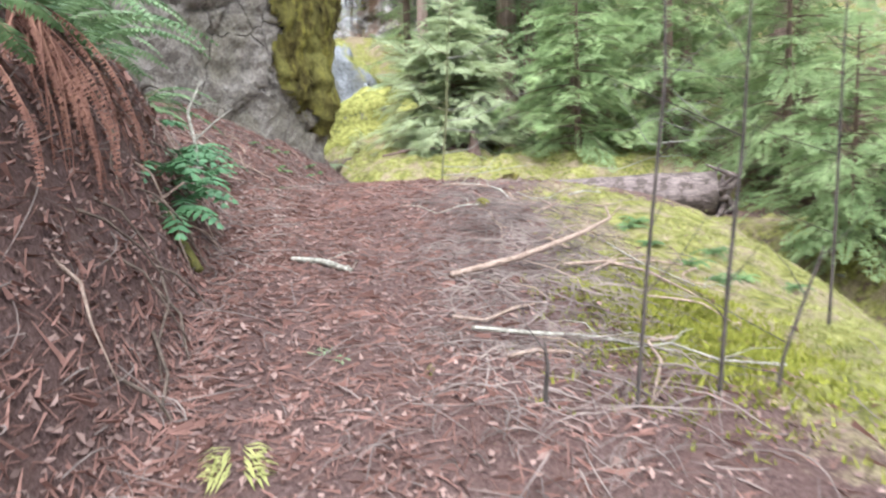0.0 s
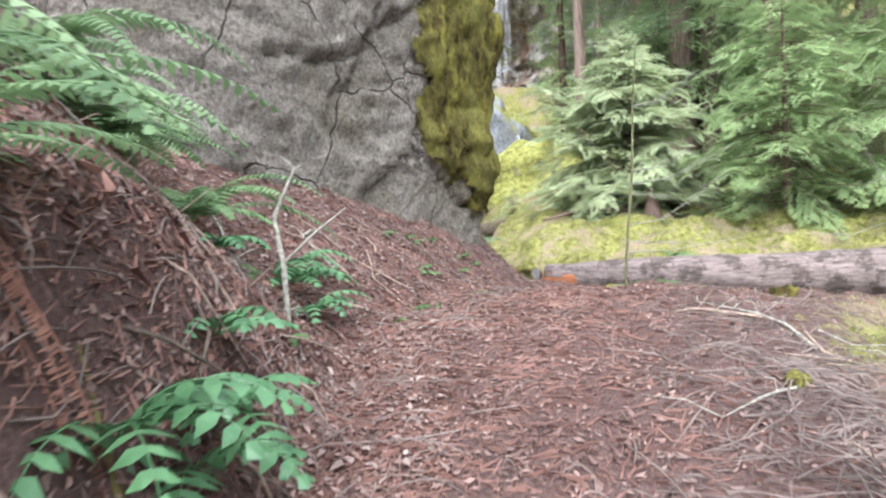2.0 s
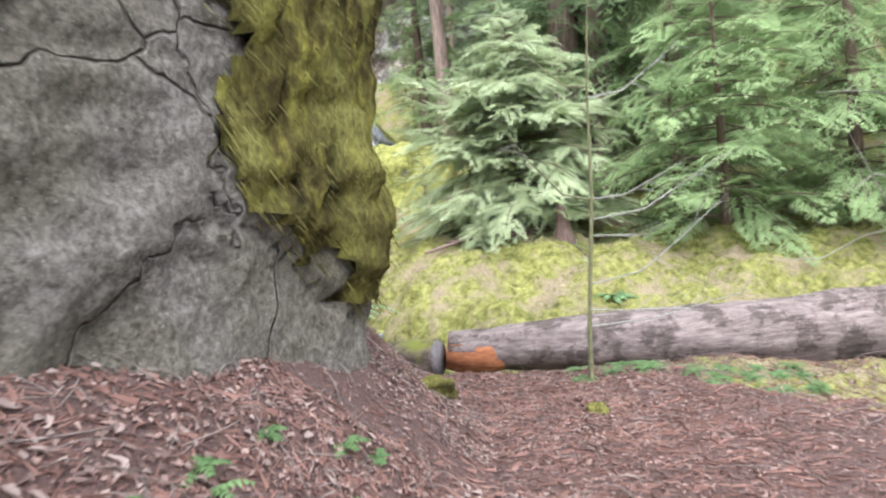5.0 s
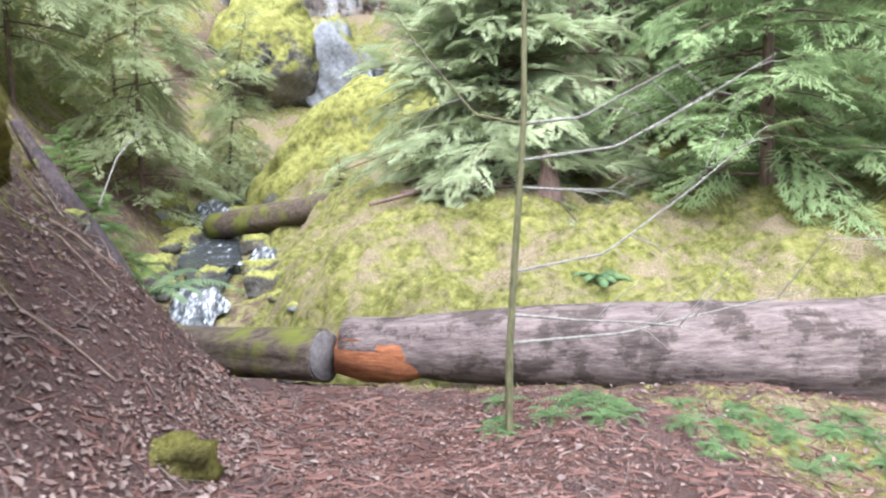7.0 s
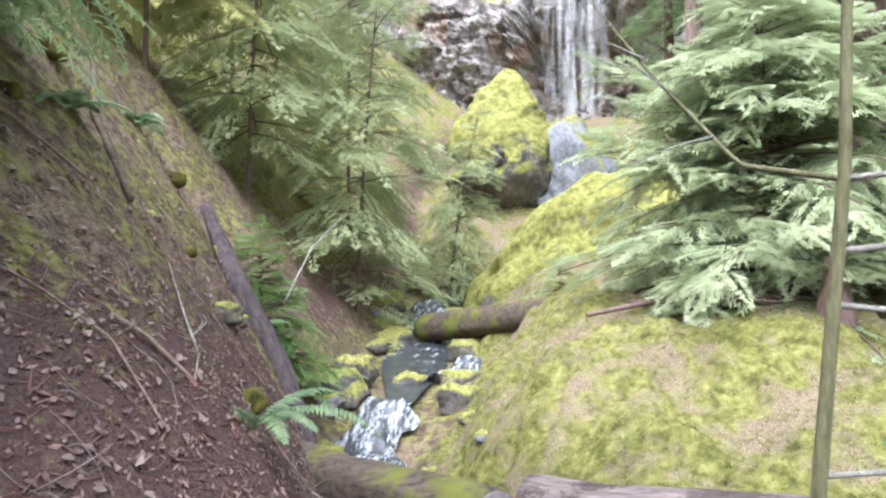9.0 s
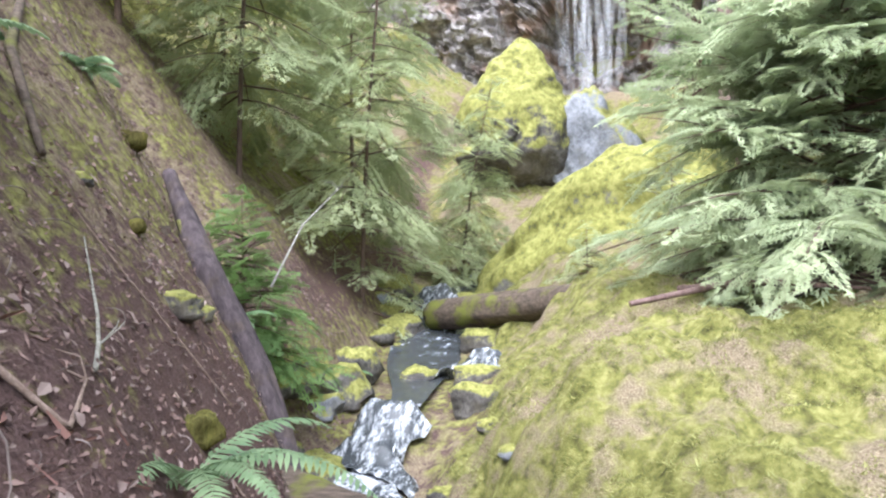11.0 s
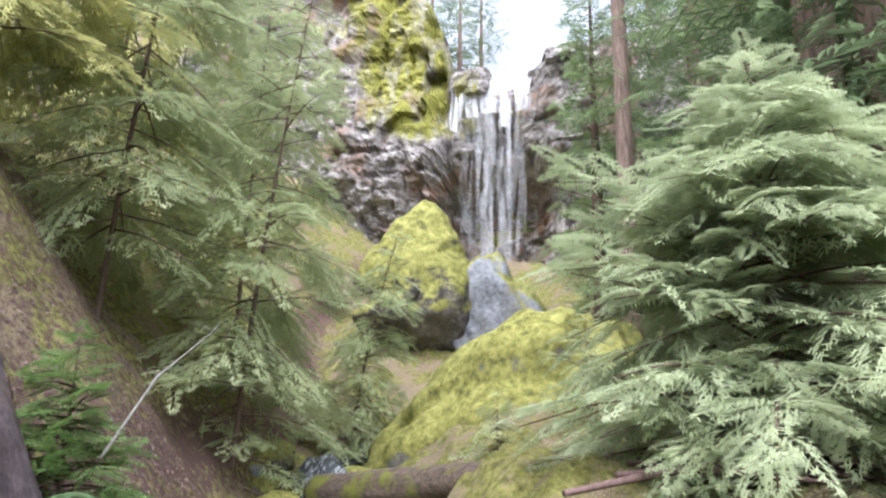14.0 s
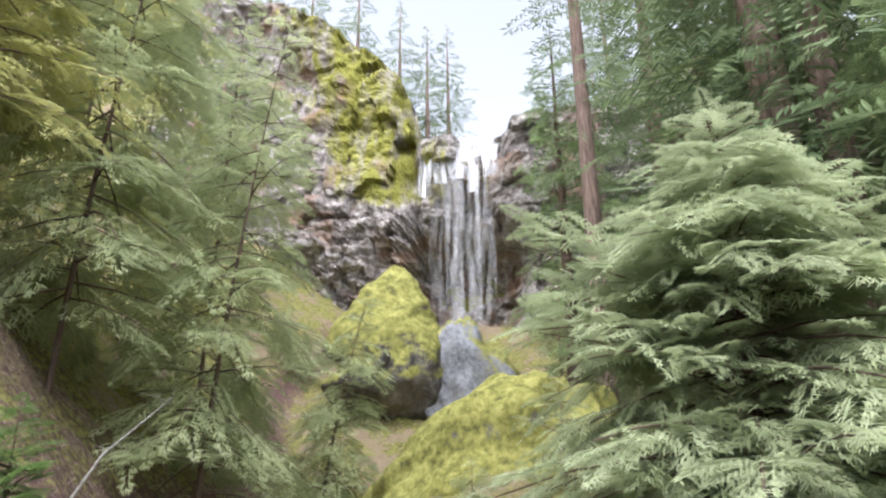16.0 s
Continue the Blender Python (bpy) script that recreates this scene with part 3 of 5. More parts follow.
def get_bough(kind, k, size):
    """A spray or a whole far bough of length 1."""
    length = 1.4 if size < 1.9 else 2.6
    key = (kind, k, length if kind == "far" else 1)
    if key not in BOUGHS:
        rng = np.random.default_rng(100 + k)
        if kind == "far":
            v, f = bough(rng, length, 0.4 * length, 0.255 if length > 2 else 0.3, 0.3)
            BOUGHS[key] = v / length, f
        else:
            BOUGHS[key] = spray(rng, DETAIL[kind])
    return BOUGHS[key]


def turn_z(v, a):
    c, s = np.cos(a), np.sin(a)
    return np.stack([v[:, 0] * c - v[:, 1] * s, v[:, 0] * s + v[:, 1] * c, v[:, 2]], 1)


def conifer(name, label, base, tall, reach, leaf, detail, seed, bare=0.1, count=90, lean=(0, 0), trunk_r=None, top_taper=0.85, group="", bark=None, tilt=0.25):
    rng = np.random.default_rng(seed)
    t = thing(name, label, "tree", group, at=base)
    r = trunk_r or 0.018 * tall
    z = np.linspace(-0.3, tall, 14)
    bend = np.clip(z / tall, 0, 1) ** 1.5
    line = np.stack([lean[0] * bend, lean[1] * bend, z], 1)
    v, f = tube(line, r * (1.05 - z / tall).clip(0.03), 10, wobble=0.04, rng=rng)
    mesh_object("trunk", v, f, bark or M_BARK, t)
    crown, limbs = Soup(), Soup()
    for i in range(count):
        u = (i + rng.random()) / count
        h = tall * (bare + (1 - bare) * u)
        size = reach * ((1 - u) ** top_taper) * (0.5 + 0.7 * rng.random()) + 0.12
        a = i * 2.39996 + rng.normal() * 0.3
        rise = tilt + 0.25 * (u - 0.5) + rng.normal() * 0.2
        at = np.array([np.interp(h, z, line[:, 0]), np.interp(h, z, line[:, 1]), h])
        if detail != "far" and size > 0.7:
            k = int(3 + size * (4.4 if detail == "near" else 3.2))
            sag = 0.17 + 0.12 * rng.random()
            for j in range(k + 1):
                s = 0.16 + 0.8 * (j + 0.7 * rng.random()) / k if j < k else 0.9
                bv, bf = get_bough(detail, int(rng.integers(0, 6)), 0.6)
                ln = (0.3 + 0.4 * (1 - s)) * (0.75 + 0.5 * rng.random()) * min(max(size, 0.8), 1.7) ** 0.7 * (0.95 if detail == "near" else 1.0)
                bv = bv * np.array([ln, ln * (0.85 + 0.4 * rng.random()), ln])
                fall = rise - 2 * sag * s
                bv[:, 2] += bv[:, 0] * (fall + 0.22 * rng.normal()) + bv[:, 1] * rng.normal() * 0.3
                bv = turn_z(bv, ((1 if j % 2 else -1) * (0.95 - 0.5 * s + 0.25 * rng.normal())) if j < k else 0.0)
                bv += np.array([s * size * 0.85, 0.0, rise * s * size - sag * size * s * s])
                crown.add(turn_z(bv, a) + at, bf)
            s = np.linspace(0, 0.85, 5)
            arm = np.stack([s * size, 0 * s, rise * s * size - 0.3 * size * s * s - 0.01], 1)
            lv, lf = tube(turn_z(arm, a) + at, np.linspace(0.013, 0.003, 5) * (0.6 + size * 0.4), 5)
            limbs.add(lv, lf)
            continue
        bv, bf = get_bough(detail, int(rng.integers(0, 5)), size)
        wide = 1.0 if size > 0.6 else 1.3
        bv = bv * np.array([size, size * wide * (0.8 + 0.4 * rng.random()), size * (0.5 + 0.5 * rng.random())])
        roll = rng.normal() * 0.38
        y0 = bv[:, 1].copy()
        bv[:, 2] += bv[:, 0] * rise + y0 * roll
        crown.add(turn_z(bv, a) + at, bf)
        if detail != "far" and size > 0.35:
            s = np.linspace(0, 0.85, 5)
            arm = np.stack([s * size, 0 * s, rise * s * size - 0.3 * size * s * s - 0.01], 1)
            lv, lf = tube(turn_z(arm, a) + at, np.linspace(0.016, 0.004, 5) * (0.6 + size * 0.4), 5)
            limbs.add(lv, lf)
    crown.build("crown", leaf, t, smooth=False)
    if limbs.n:
        tagged(limbs.build("branch", bark or M_BARK, t), kind="stuff")
    return t


# ---- helpers that rest things on the ground ----
from mathutils.bvhtree import BVHTree

TREE = BVHTree.FromPolygons([v.co[:] for v in GROUND.data.vertices], [p.vertices[:] for p in GROUND.data.polygons])


def top(x, y):
    hit = TREE.ray_cast((x, y, 200), (0, 0, -1))
    return hit[0].z if hit[0] else 0.0


def slope_at(x, y):
    hit = TREE.ray_cast((x, y, 200), (0, 0, -1))
    return (hit[0].z, np.array(hit[1])) if hit[0] else (0.0, np.array([0, 0, 1.0]))


# ---- cliff ----
def build_cliff():
    us = np.linspace(-24, 9, 230)
    vs = np.linspace(0, 1, 150)
    u, v = [a.ravel() for a in np.meshgrid(us, vs, indexing="ij")]
    topz = np.interp(u, [-24, -17, -13.4, -10, -9.0, -8.6, -4.6, -4.0, 0, 9], [31, 29, 26.5, 23, 20.6, 18.8, 18.3, 19.2, 20, 23])
    lowz = np.interp(u, [-24, -15, -11, -6, 0, 9], [11, 9.5, 8, 7.5, 8, 9])
    z = lowz + (topz - lowz) * v
    p = np.stack([u, 0 * u, z], 1)
    y = 45.6 - 0.9 * np.clip((z - 12.5) / 3, 0, 1) + 0.9 * np.clip((z - 17) / 9, 0, 1)
    cave = np.exp(-((u + 6.6) / 3.0) ** 4) * np.exp(-((z - 11.2) / 2.5) ** 4)
    y = y + 2.6 * cave + 0.8 * np.exp(-((u + 6.5) / 2.3) ** 2) * smooth01((18 - z) / 3)
    y = y - 1.3 * np.exp(-((u + 13) / 3.5) ** 2) * np.exp(-((z - 13.5) / 2.5) ** 2)
    blocks = np.array([noise.cell((a * 0.9, b * 0.75, 0.0)) for a, b in zip(u + 0.5 * fbm(p, 0.5, 2), z + 0.5 * fbm(p, 0.6, 2, 4.0))])
    rubble = np.array([noise.cell((a * 2.2, b * 2.0, 3.0)) for a, b in zip(u + 0.4 * fbm(p, 1.1, 2), z)])
    low = smooth01((16.0 - z) / 2.5)
    y = y + 0.42 * (blocks - 0.5) + 0.26 * (rubble - 0.5) * low + 0.6 * fbm(p, 0.35, 5) + 0.2 * fbm(p, 1.6, 4, 2.0) - 0.3 * np.abs(fbm(p, 1.1, 4, 6.0)) * low
    y = y + 0.5 * np.sin(u * 1.9 + 0.6 * fbm(p, 0.4, 2)) * (1 - low) * 0.5
    verts = np.stack([u, y, z], 1)
    ob = mesh_object("cliff", verts, grid_faces(len(us), len(vs)), M_CLIFF, smooth=False)
    patch = (1 - low) * (0.42 + 0.4 * np.exp(-((u + 11.2 + 0.3 * (z - 20)) / 3.4) ** 2))
    attr = ob.data.attributes.new("moss", "FLOAT", "POINT")
    attr.data.foreach_set("value", patch.astype(np.float32))
    return tagged(ob, "tall grey rock cliff with yellow moss above a dark undercut cave", "cliff", kind="structure")


build_cliff()


# ---- water ----
def build_falls():
    t = thing("waterfall", "thin white waterfall spilling over a rock lip in separate veils", "waterfall", at=(-6.6, 45, 8.8))
    rng = np.random.default_rng(3)
    # spreading sheet over the lip
    def veil(name, x0, x1, z0, z1, y0, y1, narrow, seed, water=M_FALL):
        us, vs = np.linspace(0, 1, 26), np.linspace(0, 1, 40)
        u, v = [a.ravel() for a in np.meshgrid(us, vs, indexing="ij")]
        w = (x1 - x0) * (1 - narrow * v)
        x = (x0 + x1) / 2 + (u - 0.5) * w + 0.05 * np.sin(9 * v + seed)
        z = z0 + (z1 - z0) * v ** 1.05
        y = y0 + (y1 - y0) * np.sqrt(v) + 0.1 * np.sin(u * 9 + seed) * (1 - 0.5 * v) + 0.015 * rng.normal(size=len(u))
        mesh_object(name, np.stack([x + 6.6, y - 45, z - 8.8], 1), grid_faces(26, 40), water, t)
    for k, (x0, x1) in enumerate(((-8.75, -7.95), (-8.0, -7.2), (-7.3, -6.3), (-6.5, -5.6), (-5.65, -4.7))):
        veil("upper_sheet", x0, x1, 18.95 - 0.08 * k, 15.3 + 0.9 * rng.random(), 45.15 - 0.12 * (k % 2), 44.3, 0.3, x0)
    for k, (x0, x1, zl) in enumerate(((-8.0, -7.7, 10.2), (-7.5, -6.6, 8.8), (-7.1, -6.5, 8.8), (-6.5, -5.7, 8.8), (-6.2, -5.4, 9.0), (-5.4, -5.0, 9.6))):
        veil("falling_veil", x0, x1, 17.4, zl, 44.35 + 0.2 * rng.random(), 43.9 - 0.1 * k, -0.25, x0, M_VEIL)
    return t


def build_creek():
    keep = (LINE[:, 1] < 33) & (LINE[:, 1] > -11)
    c = LINE[keep]
    c = np.stack([np.interp(np.linspace(0, len(c) - 1, 900), np.arange(len(c)), c[:, i]) for i in range(3)], 1)
    d = np.gradient(c, axis=0)
    flow = -d[:, 2] / (np.hypot(d[:, 0], d[:, 1]) + 1e-6)
    foam = np.clip((flow - 0.12) / 0.25, 0, 1)
    k = np.ones(9) / 9
    foam = np.convolve(foam, k, "same")
    foam = np.maximum(foam, 0.8 * np.exp(-((c[:, 1] - 19.2) / 0.5) ** 2))
    n = np.stack([-d[:, 1], d[:, 0]], 1)
    n /= np.linalg.norm(n, axis=1, keepdims=True) + 1e-9
    half = 0.42 + 0.22 * np.sin(np.arange(900) * 0.045) - 0.12 * (c[:, 1] < 18.2)
    ws = np.linspace(-1, 1, 15)
    x = c[:, 0, None] + n[:, 0, None] * half[:, None] * ws
    y = c[:, 1, None] + n[:, 1, None] * half[:, None] * ws
    z = np.repeat(c[:, 2, None], 15, 1)
    f = np.repeat(foam[:, None], 15, 1)
    p = np.stack([x.ravel(), y.ravel(), z.ravel() * 0], 1)
    z = z.ravel() + fbm(p, 3.5, 4) * (0.02 + 0.10 * f.ravel()) + 0.03 * f.ravel() - 0.02
    ob = mesh_object("creek_water", np.stack([x.ravel(), y.ravel(), z], 1), grid_faces(900, 15), M_WATER)
    attr = ob.data.attributes.new("foam", "FLOAT", "POINT")
    attr.data.foreach_set("value", f.ravel().astype(np.float32))
    return tagged(ob, "small clear creek running dark between white cascades", "creek", kind="structure")


build_falls()
build_creek()

# foaming drops of the creek
rngf = np.random.default_rng(31)
for cx, cy, cz0, cz1, cw in ((-4.45, 20.05, 0.3, -0.22, 0.75), (-4.1, 22.4, 0.55, 0.38, 0.7), (-6.8, 27.0, 1.25, 0.75, 0.8), (-3.9, 36.3, 5.6, 3.6, 0.5)):
    us, vs = np.linspace(-1, 1, 24), np.linspace(0, 1, 22)
    u, v = [a.ravel() for a in np.meshgrid(us, vs, indexing="ij")]
    drop = cz0 - cz1
    px = cx + u * cw * (0.5 + 0.4 * v) * (1 + 0.3 * np.sin(7 * v + cx)) - 0.1 * v
    py = cy - v * (0.35 + drop * 1.1)
    pz = cz0 - drop * smooth01(v * 1.05) + 0.05
    pz = pz + 0.07 * fbm(np.stack([px, py, pz * 0], 1), 5.0, 3) - 0.3 * np.abs(u) ** 3
    ob = mesh_object("cascade", np.stack([px, py, pz], 1), grid_faces(24, 22), M_FOAM)
    tagged(ob, "white foaming cascade between mossy creek stones", "cascade", "cascades of the creek")


# ---- stones ----
def stone(name, label, at, size, material, seed, group="", nu=36, nv=22, square=0.7, rough=0.36, turn=0.0, fine=0.03):
    p = sphere_points(nu, nv)
    q = np.sign(p) * np.abs(p) ** square
    r = 1 + rough * fbm(p + seed * 3.7, 1.1, 3) + 0.4 * rough * fbm(p + seed, 3.2, 4)
    v = q * r[:, None] * np.asarray(size)
    v = v + fine * fbm(v, 6.0, 4, seed)[:, None] * p
    ob = mesh_object(name, v, grid_faces(nu, nv, True), material)
    ob.location, ob.rotation_euler = at, (0, 0, turn)
    return tagged(ob, label, "rock", group)


def build_peak():
    p = sphere_points(120, 80)
    q = np.sign(p) * np.abs(p) ** 0.7
    v = q * (1 + 0.10 * fbm(p + 2, 1.3, 4))[:, None] * np.array([2.1, 1.8, 3.2])
    f = np.clip((v[:, 2] + 0.2) / 3.2, 0, 1)
    v[:, 0] *= 1 - 0.74 * f ** 1.5
    v[:, 1] *= 1 - 0.5 * f
    v[:, 0] += 0.2 * f
    left = np.exp(-((v[:, 2] + 0.3) / 0.35) ** 2) * (v[:, 0] < 0)
    v[:, 0] += 0.7 * left
    crag = np.clip(fbm(v * np.array([0.8, 1, 1.6]), 0.75, 3, 12.0), 0, 1) * smooth01((0.3 - v[:, 0]) / 0.8) * smooth01((0.9 - v[:, 2]) / 0.8)
    v[:, 1] += 0.9 * crag * (v[:, 1] < 0)
    v[:, 0] += 0.4 * crag
    v[:, 0] += 0.8 * np.clip(-(v[:, 2] + 0.9), 0, 2.2) * (v[:, 0] < 0)
    v[:, 1] += 1.25 * np.clip(-(v[:, 2] + 1.0), 0, 2.2) * (v[:, 1] < 0)
    v += p * (0.22 * fbm(v, 0.8, 4, 3.0) + 0.06 * fbm(v, 3.0, 4))[:, None]
    ob = mesh_object("pointed_boulder", v, grid_faces(120, 80, True), M_PEAK)
    ob.location = (-7.75, 36.2, 6.1)
    tagged(ob, "pointed boulder thickly covered in yellow-green moss below the falls", "boulder")


build_peak()
slab = stone("rock_slab", "bluish wet rock slab with a mossy edge beside the boulder", (-4.9, 36.6, 5.0), (1.5, 1.2, 1.9), M_WETROCK, 6, square=0.6, nu=60, nv=40)
slab.rotation_euler = (0, radians(-38), 0)
stone("mossy_boulder", "rounded boulder under a thick yellow moss blanket by the creek", (-3.55, 29.3, 1.75), (3.1, 2.1, 1.95), M_MOSSROCK, 9, nu=90, nv=56, square=0.8, rough=0.2).rotation_euler = (0, radians(-34), 0)
rng = np.random.default_rng(12)
for i in range(95):
    k = int(rng.integers(66, 128)) if i > 25 else int(rng.integers(96, 190))
    c = LINE[k]
    side = 1 if rng.random() < 0.5 else -1
    sx, sy = c[0] + side * (0.55 + 0.7 * rng.random()), c[1] + rng.normal() * 0.3
    r = 0.08 + 0.24 * rng.random() ** 1.8
    if 13.0 < sy < 17.3:
        continue
    stone("creek_stone", "rounded wet stone with patches of moss at the creek", (sx, sy, top(sx, sy) + 0.15 * r), (r, r * (0.7 + 0.5 * rng.random()), r * 0.65), M_BANKROCK if rng.random() < 0.6 else M_WETROCK, i * 0.7, "stones along the creek", 20, 12, turn=rng.random() * 3)
for x, y, r in ((-5.35, 20.3, 0.45), (-5.5, 19.5, 0.4), (-5.7, 21.3, 0.5), (-3.6, 20.6, 0.4), (-6.6, 24.6, 0.5), (-5.0, 22.0, 0.35), (-7.8, 26.6, 0.55)):
    stone("bank_rock", "mossy bank rock above dark creek water", (x, y, top(x, y) + 0.05 * r), (r * 0.8, r * 0.75, r * 0.55), M_BANKROCK, x, "stones along the creek", 26, 16)
for x, y, r in ((-1.62, 13.0, 0.14), (-0.35, 12.65, 0.08), (0.75, 8.2, 0.09), (0.35, 6.3, 0.06), (-3.2, 15.6, 0.12)):
    stone("mossy_stone", "small stone with a bright moss cushion on the soil", (x, y, top(x, y) + 0.05 * r), (r, r * 0.9, r * 0.7), M_MOSSMAT, x + 4, "mossy stones by the trail", 24, 14)


# ---- fallen logs ----
def wood(name, line, radii, material, parent, sides=30, seed=1.0, lump=0.12):
    line = np.asarray(line, float)
    s = np.linspace(0, len(line) - 1, 70 if sides > 14 else 26 if sides > 6 else 7)
    pts = np.stack([np.interp(s, np.arange(len(line)), line[:, i]) for i in range(3)], 1)
    rr = np.interp(s, np.arange(len(radii)), radii)
    v, f = tube(pts, rr, sides)
    axis = np.repeat(pts[None], sides, 0).reshape(-1, 3)
    off = v - axis
    d = lump * fbm(np.c_[axis[:, 0] * 0.5 + seed, off[:, 1] * 5, off[:, 2] * 5], 1.3, 4) + 0.04 * fbm(np.c_[axis[:, 0] * 1.5, off[:, 1] * 22, off[:, 2] * 22], 1.0, 2, seed)
    return mesh_object(name, axis + off * (1 + d[:, None]), f, material, parent)


big = thing("fallen_log", "large weathered fallen log with flaking bark and rotted orange end", "log", at=(-1.5, 16.2, 0.1))
wood("log_body", [(0, 0, 0.33), (1.9, -0.2, 0.3), (3.8, -0.4, 0.23), (7.3, -0.5, 0.2)], [0.25, 0.34, 0.42, 0.5], M_LOGBARK, big)
p, f = tube([(-0.02, -0.015, 0.33), (0.25, -0.05, 0.30), (0.55, -0.09, 0.26), (0.85, -0.14, 0.2)], [0.235, 0.262, 0.262, 0.1], 24)
mesh_object("rotted_patch", p + 0.03 * fbm(p, 9, 3)[:, None], f, M_ORANGE, big, "crumbling orange heartwood")
for k in range(9):
    a = 0.9 + 0.62 * k
    wood("bark_plate", [(a, -0.32 - 0.015 * k, 0.36), (a + 0.3, -0.36 - 0.015 * k, 0.33), (a + 0.55, -0.36 - 0.016 * k, 0.4)], [0.03, 0.075, 0.02], M_BARKDARK, big, 10, k)
root = thing("root_plate", "torn grey root mass at the log's broken butt", "root", at=(6.0, 15.7, 0.2))
for k in range(14):
    a = k * 0.45 + 0.2 * rng.random()
    ln = 0.5 + 0.5 * rng.random()
    wood("root", [(0, 0, 0), (0.15 * rng.normal(), np.cos(a) * ln * 0.5, np.sin(a) * ln * 0.5 + 0.05), (0.3 * rng.normal(), np.cos(a) * ln, np.sin(a) * ln * 0.9)], [0.14, 0.07, 0.02], M_LOGBARK, root, 8, k)
short = thing("short_log", "dark sawn log section with mossy bark lying by the creek", "log", at=(-2.7, 16.5, 0.1))
wood("log_body", [(-1.15, 0.55, 0.2), (0, 0, 0.24), (1.04, -0.48, 0.3)], [0.23, 0.24, 0.235], M_LOGDARK, short, seed=5)
p, f = tube([(1.02, -0.475, 0.3), (1.065, -0.495, 0.302)], [0.225, 0.215], 26)
mesh_object("sawn_end", p, f, M_CUTEND, short, "grey weathered saw cut")
far_log = thing("mossy_log", "dark moss-topped log with a shadowed broken end beside the creek", "log", at=(-4.0, 23.6, 0.9))
wood("log_body", [(-2.1, 1.5, -0.1), (0.4, 0.2, 0.25), (2.6, -1.4, 0.55)], [0.3, 0.27, 0.22], M_LOGDARK, far_log, seed=8)
lean = thing("leaning_log", "long grey-violet decayed log lying down the steep slope", "log", at=(-4.9, 17.4, 2.0))
wood("log_body", [(1.1, -0.2, -1.6), (0.7, -0.1, -0.85), (0.28, -0.1, -0.06), (-0.3, 0.12, 0.72)], [0.1, 0.13, 0.12, 0.05], M_LOGGREY, lean, seed=3, lump=0.4)
wood("split_strip", [(1.0, -0.34, -1.45), (0.5, -0.28, -0.5), (0.0, -0.1, 0.3)], [0.04, 0.055, 0.02], M_LOGDARK, lean, 10, 6)
hole = thing("rotten_stump", "hollow dark rotten stump set in the slope", "stump", at=(-4.95, 17.0, 2.05))
v, f = tube([(0, 0, -0.4), (0.02, -0.02, 0), (0.03, -0.03, 0.22)], [0.3, 0.24, 0.2], 18, cap=False)
mesh_object("stump_wall", v + 0.05 * fbm(v, 4, 3)[:, None], f, M_LOGDARK, hole)
stump = thing("red_stump", "reddish rotted stump standing in moss under the hemlock", "stump", at=(0.75, 20.0, top(0.75, 20.0)))
wood("stump_body", [(0, 0, -0.1), (0.02, 0, 0.3), (-0.03, 0, 0.62)], [0.2, 0.12, 0.07], M_REDWOOD, stump, 18, 4, 0.3)
for k in range(7):
    dead = thing("dead_limb", "reddish dead limb lying in shade under the hemlock", "branch", "dead limbs under the hemlock", at=(-0.8 + 0.2 * k, 20.6 + 0.1 * k, 1.55))
    wood("limb", [(-1.0 - 0.1 * k, 0.3 * rng.normal(), -0.1 + 0.03 * k), (0, 0.1 * rng.normal(), 0.08), (0.9, 0.3 * rng.normal(), 0.25 * rng.random())], [0.03, 0.04, 0.015], M_REDWOOD, dead, 8, k)


# ---- trees ----
conifer("hemlock", "pale green young hemlock with drooping layered sprays on moss", (0.25, 21.9, 1.3), 4.9, 3.6, M_HEMLOCK, "near", 7, 0.02, 190, top_taper=0.8, tilt=0.16)
RIGHT = ((3.6, 19.6, 5.5, 2.6), (6.2, 20.0, 8, 3.0), (4.2, 23.5, 12, 3.2), (7.8, 16.5, 7, 2.8), (8.0, 24, 13, 3.4), (9.6, 19.5, 12, 3.4), (9.4, 12.5, 9, 3.2), (6.9, 12.2, 4.0, 2.0), (8.0, 9.2, 5.0, 2.3), (3.0, 27.5, 13, 3.0), (-1.7, 34.0, 12.5, 2.3), (2.0, 30.5, 18, 3.2), (5.6, 26.0, 17, 3.4), (11.5, 7.0, 9, 3.2))
for i, (x, y, h, r) in enumerate(RIGHT):
    conifer("fir_tree", "dense green conifer with layered hanging boughs on the valley side", (x, y, top(x, y) - 0.1), h, r, M_CEDAR, "mid", 40 + i, 0.03, 84, top_taper=0.65, group="conifers on the valley side", tilt=0.1)
for i, (x, y, h, r) in enumerate(((-7.4, 24.6, 10, 2.3), (-8.6, 22.6, 9, 2.4), (-9.2, 27.4, 11, 2.6), (-10.5, 24.5, 11, 2.6), (-8.9, 20.4, 7, 2.2), (-11.5, 21.5, 10, 2.6), (-12.5, 29, 12, 2.8), (-7.6, 30.3, 5.5, 1.8))):
    conifer("slope_cedar", "grey-green conifer leaning out from the steep bank", (x, y, top(x, y) - 0.2), h, 1.05 * r, M_MOSSBOUGH if i in (3, 4, 5) else M_SLOPE, "mid", 60 + i, (0.0, 0.16, 0.02, 0.1, 0.22, 0.1, 0.0, 0.0)[i], 74, (0.9 + 0.5 * np.sin(3 * i), -0.3 + 0.6 * np.cos(5 * i)), trunk_r=0.05, top_taper=0.55, group="conifers on the steep bank", tilt=-0.05)
